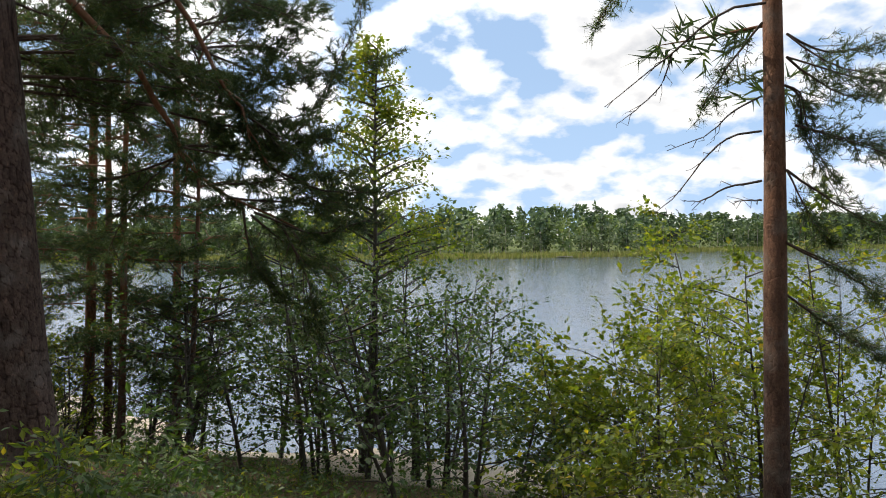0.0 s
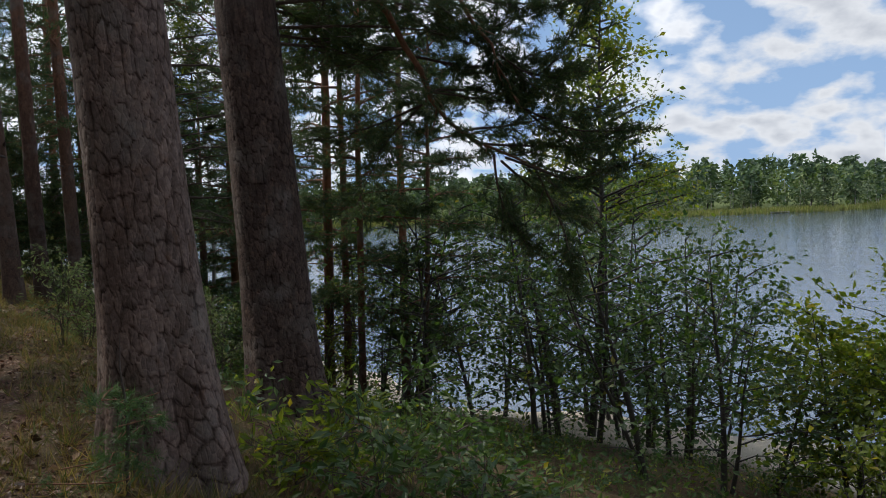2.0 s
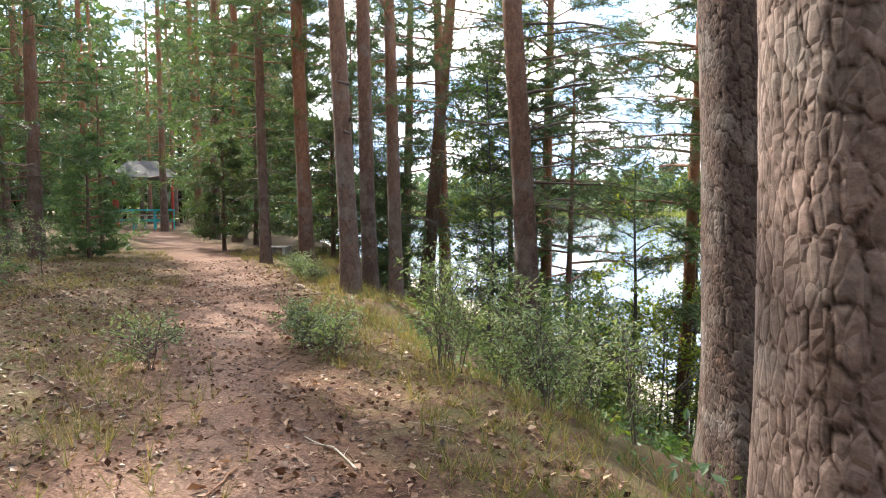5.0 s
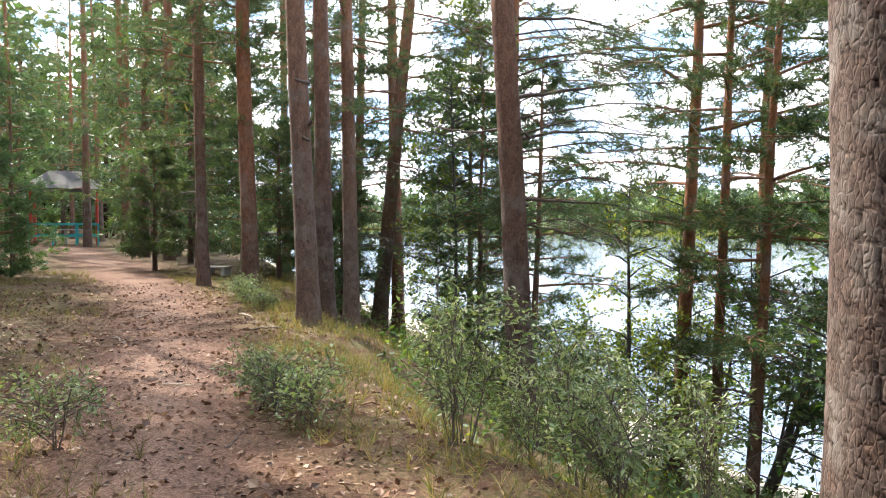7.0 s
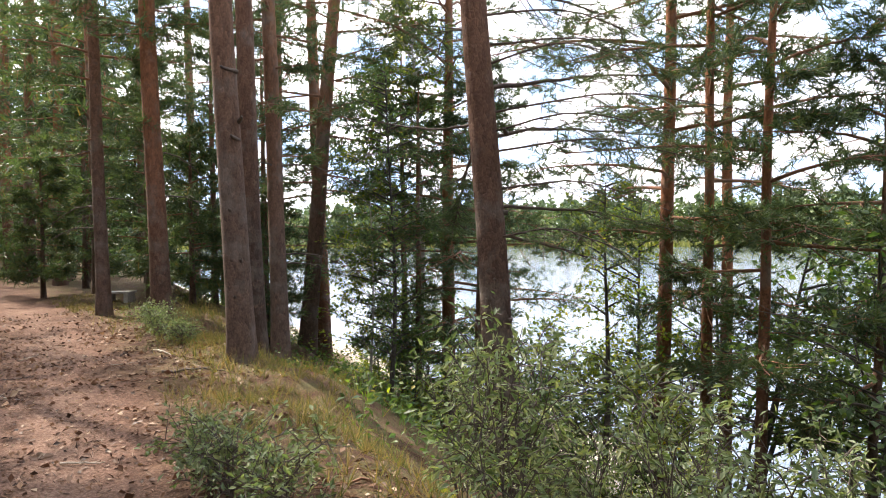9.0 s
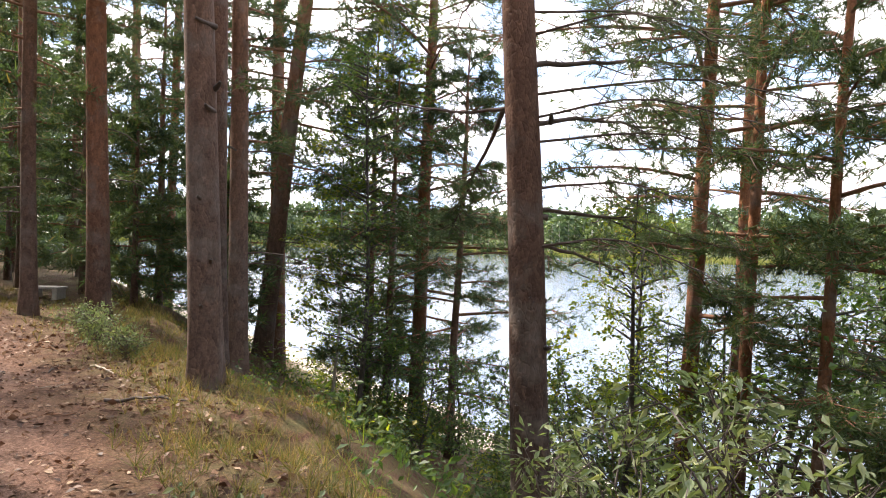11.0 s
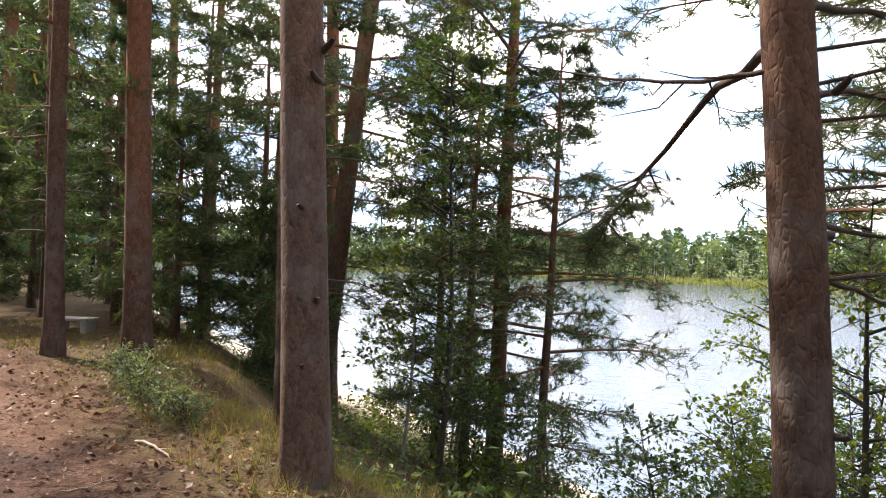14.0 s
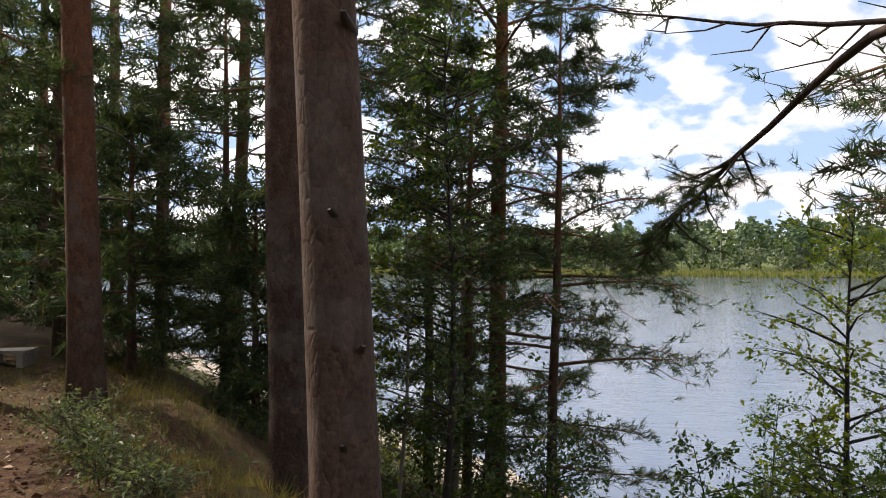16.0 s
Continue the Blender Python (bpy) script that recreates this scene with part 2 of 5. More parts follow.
M_RED = plain_material("red_paint", (0.45, 0.05, 0.035), 0.5, 0.15, 20.0, 0.001)
# grey roof darkened as if under trees, the shade is in the colour
M_ROOF_SHADED = plain_material("shaded_grey_roof_sheet", (0.05, 0.046, 0.043), 0.9, 0.2, 12.0, 0.002)
M_BOARD = plain_material("weathered_board", (0.36, 0.34, 0.31), 0.8, 0.25, 26.0)
M_WOOD = plain_material("bleached_wood", (0.32, 0.27, 0.21), 0.85, 0.3, 40.0)
M_ROOT = plain_material("dark_root", (0.09, 0.065, 0.05), 0.9, 0.35, 30.0, 0.01)


def ground_material():
    m, n, l, b = material("forest_floor")
    co = n.new("ShaderNodeTexCoord")
    p = co.outputs["Object"]
    fine = noise_node(n, l, 46.0, 7.0, p, 0.72)
    mid = noise_node(n, l, 5.5, 5.0, p, 0.6)
    wide = noise_node(n, l, 0.7, 3.0, p)
    soil = ramp(n, l, fine, [(0.3, (0.05, 0.028, 0.02)), (0.47, (0.1, 0.052, 0.035)), (0.6, (0.18, 0.1, 0.068)), (0.78, (0.36, 0.24, 0.175))])
    soil = mix_colour(n, l, 1.0, soil, ramp(n, l, mid, [(0.34, (0.58, 0.53, 0.5)), (0.66, (1.25, 1.22, 1.2))]), "MULTIPLY")
    track = ramp(n, l, fine, [(0.32, (0.085, 0.05, 0.036)), (0.48, (0.17, 0.1, 0.07)), (0.62, (0.27, 0.175, 0.13)), (0.78, (0.46, 0.34, 0.27))])
    moss = ramp(n, l, fine, [(0.3, (0.045, 0.05, 0.02)), (0.55, (0.1, 0.09, 0.036)), (0.8, (0.23, 0.18, 0.09))])
    sand = ramp(n, l, fine, [(0.3, (0.38, 0.32, 0.24)), (0.7, (0.55, 0.48, 0.38))])
    far = ramp(n, l, wide, [(0.3, (0.1, 0.14, 0.05)), (0.7, (0.17, 0.19, 0.07))])

    def attr(name):
        a = n.new("ShaderNodeAttribute")
        a.attribute_name = name
        return a.outputs["Fac"]
    edge = n.new("ShaderNodeMath")
    edge.operation = "MULTIPLY"
    l.new(attr("grassy"), edge.inputs[0])
    l.new(ramp(n, l, mid, [(0.38, (0, 0, 0)), (0.6, (1, 1, 1))]), edge.inputs[1])
    c = mix_colour(n, l, edge.outputs[0], soil, moss)
    c = mix_colour(n, l, attr("track"), c, track)
    c = mix_colour(n, l, attr("sandy"), c, sand)
    c = mix_colour(n, l, attr("far"), c, far)
    l.new(c, b.inputs["Base Color"])
    b.inputs["Roughness"].default_value = 0.95
    b.inputs["Specular IOR Level"].default_value = 0.15
    first = bump(n, l, mid, 0.6, 0.05, b)
    bump(n, l, fine, 0.9, 0.025, b, first)
    return m


def water_material():
    m, n, l, b = material("lake_water")
    v = scaled(n, l, 1.0, 1.9, 1.0)
    small = noise_node(n, l, 3.2, 4.0, v, 0.6)
    big = noise_node(n, l, 0.55, 4.0, v, 0.55)
    tone = noise_node(n, l, 0.03, 3.0, v)
    # blue base raised to stand in for part of the sky's reflection
    l.new(ramp(n, l, tone, [(0.3, (0.085, 0.12, 0.18)), (0.7, (0.115, 0.155, 0.22))]), b.inputs["Base Color"])
    b.inputs["Roughness"].default_value = 0.06
    b.inputs["IOR"].default_value = 1.5
    first = bump(n, l, big, 0.26, 0.2, b)
    bump(n, l, small, 0.4, 0.045, b, first)
    return m


M_GROUND, M_WATER = ground_material(), water_material()

# ---- mesh tools ----
rng = np.random.default_rng(7)


class Build:
    """Collects triangles, one mesh a part."""

    def __init__(self):
        self.v, self.f, self.n, self.extra = [], [], 0, {}

    def add(self, verts, faces):
        self.v.append(np.asarray(verts, float).reshape(-1, 3))
        self.f.append(np.asarray(faces, int).reshape(-1, 3) + self.n)
        self.n += len(self.v[-1])

    def tube(self, pts, radii, sides=6):
        pts = np.asarray(pts, float)
        radii = np.broadcast_to(np.asarray(radii, float), (len(pts),))
        tang = np.gradient(pts, axis=0)
        tang /= np.linalg.norm(tang, axis=1)[:, None] + 1e-9
        ref = np.where(np.abs(tang[:, 2:3]) > 0.9, np.array([[1.0, 0, 0]]), np.array([[0, 0, 1.0]]))
        a = np.cross(tang, ref)
        a /= np.linalg.norm(a, axis=1)[:, None] + 1e-9
        b = np.cross(tang, a)
        th = np.linspace(0, 2 * np.pi, sides, endpoint=False)
        ring = a[:, None] * np.cos(th)[None, :, None] + b[:, None] * np.sin(th)[None, :, None]
        verts = pts[:, None] + ring * radii[:, None, None]
        k = len(pts)
        i, j = np.meshgrid(np.arange(k - 1), np.arange(sides), indexing="ij")
        p, q = i * sides + j, i * sides + (j + 1) % sides
        r, s = p + sides, q + sides
        faces = np.concatenate([np.stack([p, r, q], -1).reshape(-1, 3), np.stack([q, r, s], -1).reshape(-1, 3)])
        self.add(verts, faces)
        end = (k - 1) * sides
        self.f.append(np.array([[end, end + x, end + x + 1] for x in range(1, sides - 1)]) + self.n - k * sides)

    def box(self, centre, size, turn=0.0):
        s = np.array([(x, y, z) for x in (-1, 1) for y in (-1, 1) for z in (-1, 1)], float) * np.asarray(size) / 2
        c, d = math.cos(turn), math.sin(turn)
        s = np.stack([s[:, 0] * c - s[:, 1] * d, s[:, 0] * d + s[:, 1] * c, s[:, 2]], -1) + np.asarray(centre)
        self.add(s, [(0, 1, 3), (0, 3, 2), (4, 6, 7), (4, 7, 5), (0, 4, 5), (0, 5, 1), (2, 3, 7), (2, 7, 6), (0, 2, 6), (0, 6, 4), (1, 5, 7), (1, 7, 3)])

    def needles(self, centres, axes, count, length, width, spread=1.0, reach=0.08):
        """Tufts of thin needles round the ends of twigs."""
        c = np.repeat(np.asarray(centres, float), count, 0)
        ax = np.repeat(np.asarray(axes, float), count, 0)
        k = len(c)
        way = ax * 0.75 + rng.normal(size=(k, 3)) * 0.62 * spread
        way /= np.linalg.norm(way, axis=1)[:, None] + 1e-9
        base = c + ax * (rng.random((k, 1)) - 0.6) * reach
        side = np.cross(way, rng.normal(size=(k, 3)))
        side /= np.linalg.norm(side, axis=1)[:, None] + 1e-9
        ln = length * (0.7 + 0.6 * rng.random((k, 1)))
        verts = np.stack([base - side * width / 2, base + side * width / 2, base + way * ln], 1)
        self.add(verts, np.arange(3 * k).reshape(-1, 3))

    def leaves(self, centres, size, flat=0.6, out=None, narrow=0.62):
        """Small folded leaves, four corners each."""
        c = np.asarray(centres, float)
        k = len(c)
        way = rng.normal(size=(k, 3)) * np.array([1, 1, 0.5]) + np.array([0, 0, -0.25])
        if out is not None:
            way = way * 0.7 + out
        way /= np.linalg.norm(way, axis=1)[:, None] + 1e-9
        nor = rng.normal(size=(k, 3)) * (1 - flat) + np.array([0, 0, 1.0]) * flat
        side = np.cross(way, nor)
        side /= np.linalg.norm(side, axis=1)[:, None] + 1e-9
        nor = np.cross(side, way)
        s = size * (0.6 + 0.8 * rng.random((k, 1)))
        mid = c + way * s * 0.5
        verts = np.stack([c, mid + side * s * narrow / 2 + nor * s * 0.1, c + way * s, mid - side * s * narrow / 2 + nor * s * 0.1], 1)
        q = np.arange(k)[:, None] * 4
        faces = np.concatenate([q + np.array([[0, 1, 2]]), q + np.array([[0, 2, 3]])])
        self.add(verts, faces)

    def mesh(self, name, mat, smooth=False):
        v, f = np.concatenate(self.v), np.concatenate(self.f)
        me = bpy.data.meshes.new(name)
        me.vertices.add(len(v))
        me.vertices.foreach_set("co", v.ravel())
        me.loops.add(len(f) * 3)
        me.loops.foreach_set("vertex_index", f.ravel().astype(np.int32))
        me.polygons.add(len(f))
        me.polygons.foreach_set("loop_start", np.arange(0, len(f) * 3, 3, dtype=np.int32))
        me.polygons.foreach_set("use_smooth", np.full(len(f), smooth))
        me.materials.append(mat)
        me.update()
        me.validate()
        for key, val in self.extra.items():
            me.attributes.new(key, "FLOAT", "POINT").data.foreach_set("value", np.asarray(val, np.float32).ravel())
        return me


def part(name, build, mat, parent, label="", smooth=False, kind=""):
    ob = new(name, build.mesh(name, mat, smooth))
    ob.parent = parent
    return tagged(ob, label, kind=kind)


def thing(name, at, label, category, group="", kind="", turn=0.0):
    ob = new(name)
    ob.empty_display_size = 0.2
    ob.matrix_basis = pose(*at, 0, 0, turn)
    return tagged(ob, label, category, group, kind)


TABLE = np.random.default_rng(3).random((256, 256))


def vnoise(x, y):
    """Smooth value noise, 0 to 1."""
    x, y = np.asarray(x, float), np.asarray(y, float)
    i, j = np.floor(x).astype(int), np.floor(y).astype(int)
    u, v = x - i, y - j
    u, v = u * u * (3 - 2 * u), v * v * (3 - 2 * v)
    g = lambda a, b: TABLE[a % 256, b % 256]
    return (g(i, j) * (1 - u) + g(i + 1, j) * u) * (1 - v) + (g(i, j + 1) * (1 - u) + g(i + 1, j + 1) * u) * v


# ---- ground and water ----
WATER = -4.3
ALONG, LAKEWARD = np.array([-0.788, 0.616]), np.array([0.616, 0.788])


def brow_at(s):
    return 1.25 + 0.22 * np.sin(s * 0.9 + 0.6) + 0.12 * np.sin(s * 2.3) + np.interp(s, [-6, 0, 4, 16, 22, 30], [-0.5, -0.3, -0.1, 0.25, 1.2, 1.5])


SHORE_X = [-900, -400, -185, -100, -30, 20, 70, 84, 100, 140, 300, 900]
SHORE_Y = [150, 215, 272, 288, 276, 262, 268, 290, 345, 365, 420, 500]


def ground_z(x, y):
    x, y = np.asarray(x, float), np.asarray(y, float)
    s, d = x * ALONG[0] + y * ALONG[1], x * LAKEWARD[0] + y * LAKEWARD[1]
    e = d - brow_at(s)
    e = np.where(e > 0, e * np.interp(s, [4, 9, 14, 17.5], [0.66, 0.7, 0.78, 1.0]), e)
    flat = 0.1 * vnoise(x * 0.45, y * 0.45) + 0.05 * vnoise(x * 1.7 + 9, y * 1.7) + 0.035 * vnoise(x * 3.6, y * 3.6 + 4) + 0.018 * vnoise(x * 8, y * 8 + 4) - 0.03 + 0.35 * np.clip((-e - 1.5) / 18, 0, 1) ** 1.3
    drop = np.interp(e, [0, 0.35, 0.8, 2.3, 5.5, 8.5, 10.4, 16, 60], [0, -0.2, -0.58, -1.55, -3.05, -4.0, -4.3, -5.2, -8])
    near = flat * np.clip(1 - e / 9, 0.15, 1) + drop + np.clip(e, 0, 1) * np.clip((8 - e) / 4, 0, 1) * 0.35 * (vnoise(x * 0.8 + 40, y * 0.8) - 0.5)
    for hx, hy, deep in ((-12.95, 12.1, 0.34), (-9.75, 9.3, 0.3), (-13.7, 12.8, 0.25)):
        near = near - deep * np.exp(-((x - hx) ** 2 + (y - hy) ** 2) / 0.09)
    f = y - np.interp(x, SHORE_X, SHORE_Y)
    land = np.interp(f, [-60, -2, 3, 14, 60, 200, 700], [-8, -4.6, -4.1, -3.4, -1.5, 3, 10])
    return np.maximum(near, land) if near.shape else max(float(near), float(land))


def gz(x, y):
    return float(ground_z(np.array([x]), np.array([y]))[0])


def track_mask(x, y):
    pts = np.array([(4, -4), (0, -0.6), (-4, 2.2), (-9, 6.6), (-15, 11.2), (-24, 16.5), (-36, 22.5)], float)
    best = np.full(np.shape(x), 1e9)
    for a, b in zip(pts[:-1], pts[1:]):
        ab = b - a
        k = np.clip(((x - a[0]) * ab[0] + (y - a[1]) * ab[1]) / (ab @ ab), 0, 1)
        best = np.minimum(best, np.hypot(x - a[0] - k * ab[0], y - a[1] - k * ab[1]))
    return best


def build_ground():
    k = 340
    u = np.linspace(-1, 1, k)
    g = np.sinh(u * 7.4) / np.sinh(7.4) * 1500
    x, y = np.meshgrid(g - 8, g + 8, indexing="ij")
    z = ground_z(x, y)
    i, j = np.meshgrid(np.arange(k - 1), np.arange(k - 1), indexing="ij")
    a = i * k + j
    b = Build()
    b.add(np.stack([x, y, z], -1), np.concatenate([np.stack([a, a + k, a + 1], -1).reshape(-1, 3), np.stack([a + 1, a + k, a + k + 1], -1).reshape(-1, 3)]))
    me = b.mesh("ground", M_GROUND, True)
    s, d = x * ALONG[0] + y * ALONG[1], x * LAKEWARD[0] + y * LAKEWARD[1]
    e = d - brow_at(s)
    way = track_mask(x, y)
    wob = vnoise(x * 1.1, y * 1.1)
    masks = {"track": np.clip(1.25 - (way + wob * 0.6) / 0.85, 0, 1), "grassy": np.clip((way - 0.75 + wob * 0.7) / 1.2, 0, 1) * 0.85,
             "sandy": np.clip((-3.8 - z + 0.3 * wob) / 0.3, 0, 1), "far": np.clip((y - 120) / 20, 0, 1)}
    for key, val in masks.items():
        at = me.attributes.new(key, "FLOAT", "POINT")
        at.data.foreach_set("value", val.ravel().astype(np.float32))
    tagged(new("ground", me), "pine needle litter, trodden earth and sandy lake bank", "ground", kind="structure")


def build_water():
    b = Build()
    xs, ys = np.linspace(-1400, 1400, 15), np.linspace(4, 900, 11)
    x, y = np.meshgrid(xs, ys, indexing="ij")
    k = len(ys)
    i, j = np.meshgrid(np.arange(len(xs) - 1), np.arange(k - 1), indexing="ij")
    a = i * k + j
    b.add(np.stack([x, y, np.full_like(x, WATER)], -1), np.concatenate([np.stack([a, a + k, a + 1], -1).reshape(-1, 3), np.stack([a + 1, a + k, a + k + 1], -1).reshape(-1, 3)]))
    tagged(new("water", b.mesh("water", M_WATER, True)), "rippled blue-grey lake water under a cloudy sky", "lake", kind="structure")


build_ground()
build_water()


# ---- trees ----
def trunk_grid(points, radii, sides, rows, plate=0.0, depth=0.0, flare=0.35, seed=0):
    """A round trunk along points; plate: the width of raised bark plates."""
    points, radii = np.asarray(points, float), np.asarray(radii, float)
    h = np.linspace(0, 1, rows)
    if rows > 60:
        tall = points[-1, 2] - points[0, 2]
        h = np.interp(h, [0, 0.8, 1], [0, 3.8 / tall, 1])
    par = np.linspace(0, 1, len(points))
    axis = np.stack([np.interp(h, par, points[:, k]) for k in range(3)], -1)
    bend = np.sin(h * 9 + seed) * 0.012 + np.sin(h * 21 + seed * 2) * 0.006
    axis[:, 0] += bend * np.minimum(1, h * 8)
    r = np.interp(h, par, radii)
    up = axis[:, 2] - axis[0, 2]
    th = np.linspace(0, 2 * np.pi, sides, endpoint=False)
    T, H = np.meshgrid(th, up)
    R = r[:, None] * (1 + flare * np.exp(-np.clip(H, 0, 9) / (0.28 + 1.0 * r[0])) * (0.8 + 0.4 * np.sin(T * 4 + seed) + 0.2 * np.sin(T * 7 + seed * 3)))
    R *= 1 + 0.03 * (vnoise(np.cos(T) * 2 + 7 + seed, H * 1.3 + np.sin(T) * 2) - 0.5)
    groove, tone = np.ones(R.shape), np.full(R.shape, 0.5)
    if plate:
        n_round = max(6, int(round(2 * np.pi * r[0] / plate)))
        tall = plate * 1.9
        gx = T / (2 * np.pi) * n_round + 0.5 * (vnoise(np.cos(T) * 5 + 11, H * 9 + np.sin(T) * 5) - 0.5)
        gy = H / tall + 0.6 * vnoise(np.cos(T) * 4 + 31, H * 4 + np.sin(T) * 4) + 0.25 * vnoise(np.cos(T) * 14, H * 22 + np.sin(T) * 14)
        cx, cy = np.floor(gx).astype(int), np.floor(gy).astype(int)
        f1, f2, own = np.full(gx.shape, 9.0), np.full(gx.shape, 9.0), np.zeros(gx.shape)
        for a in (-1, 0, 1):
            for c in (-1, 0, 1):
                ix, iy = (cx + a) % n_round, cy + c
                jx, jy = TABLE[(ix * 7 + seed * 31) % 256, (iy * 13 + 5) % 256], TABLE[(ix * 11 + 3) % 256, (iy * 17 + seed * 57) % 256]
                dist = np.hypot(gx - (cx + a + 0.15 + 0.7 * jx), gy - (cy + c + 0.15 + 0.7 * jy))
                closer = dist < f1
                f2 = np.where(closer, f1, np.minimum(f2, dist))
                own = np.where(closer, jx * 0.6 + jy * 0.4, own)
                f1 = np.where(closer, dist, f1)
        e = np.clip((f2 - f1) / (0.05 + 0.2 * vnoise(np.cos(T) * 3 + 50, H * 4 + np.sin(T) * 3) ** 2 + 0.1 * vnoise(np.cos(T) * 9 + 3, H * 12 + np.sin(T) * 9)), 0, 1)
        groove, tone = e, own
        e = np.clip(e * 1.6, 0, 1)
        R += depth * (e * e * (3 - 2 * e) * (0.8 + 0.35 * own) - 0.5) + depth * 0.3 * (vnoise(np.cos(T) * r[0] * 55 + 20, H * 50 + np.sin(T) * r[0] * 55) - 0.5) + depth * 0.2 * (vnoise(np.cos(T) * r[0] * 140 + 20, H * 120 + np.sin(T) * r[0] * 140) - 0.5)
    verts = axis[:, None] + np.stack([np.cos(T) * R, np.sin(T) * R, np.zeros_like(R)], -1)
    b = Build()
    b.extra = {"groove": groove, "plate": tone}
    i, j = np.meshgrid(np.arange(rows - 1), np.arange(sides), indexing="ij")
    p, q = i * sides + j, i * sides + (j + 1) % sides
    b.add(verts, np.concatenate([np.stack([p, q, p + sides], -1).reshape(-1, 3), np.stack([q, q + sides, p + sides], -1).reshape(-1, 3)]))
    return b


def smooth_line(pts, k=10):
    """A bent line through pts, resampled."""
    pts = np.asarray(pts, float)
    t = np.linspace(0, 1, len(pts))
    u = np.linspace(0, 1, k)
    out = np.stack([np.interp(u, t, pts[:, a]) for a in range(3)], -1)
    if k > 4:
        mid = out.copy()
        mid[1:-1] = (out[:-2] + out[1:-1] * 2 + out[2:]) / 4
        out = mid
    return out


def bough(wood, green, line, radius, twigs, twig_len, tufts, count, length, width, start=0.25, droop=-0.1, sides=5, spread=1.0, tubes=True):
    """One bough with side twigs that carry needle tufts."""
    line = np.asarray(line, float)
    k = len(line)
    wood.tube(line, np.linspace(radius, max(0.004, radius * 0.2), k), sides)
    run = np.linspace(0, 1, k)
    cs, ax = [], []
    for n in range(twigs):
        t = start + (1 - start) * (n + rng.random()) / twigs
        base = np.array([np.interp(t, run, line[:, a]) for a in range(3)])
        ahead = np.array([np.interp(min(1, t + 0.08), run, line[:, a]) for a in range(3)]) - np.array([np.interp(max(0, t - 0.08), run, line[:, a]) for a in range(3)])
        ahead /= np.linalg.norm(ahead) + 1e-9
        side = np.cross(ahead, (0, 0, 1)) * (1 if n % 2 else -1)
        way = ahead * 0.7 + side * (0.5 + 0.5 * rng.random()) + rng.normal(size=3) * 0.25 + np.array([0, 0, droop])
        way /= np.linalg.norm(way)
        ln = twig_len * (0.5 + 0.8 * rng.random()) * (1.15 - 0.6 * t)
        bow = np.array([0, 0, 0.12 * ln])
        tw = np.stack([base, base + way * ln * 0.5 - bow * 0.5 + rng.normal(size=3) * 0.03, base + way * ln])
        if tubes:
            wood.tube(tw, [radius * 0.28 + 0.002, radius * 0.16 + 0.002, 0.002], 3)
        for q in np.linspace(0.25, 1.0, tufts):
            cs.append(np.array([np.interp(q, [0, 0.5, 1], tw[:, a]) for a in range(3)]) + rng.normal(size=3) * 0.11 * ln)
            ax.append(way * 0.8 + rng.normal(size=3) * 0.35 + np.array([0, 0, 0.2]))
    if cs and green is not None:
        ax = np.array(ax)
        ax /= np.linalg.norm(ax, axis=1)[:, None]
        green.needles(np.array(cs), ax, count, length, width, spread * 0.85, 1.7 * length)


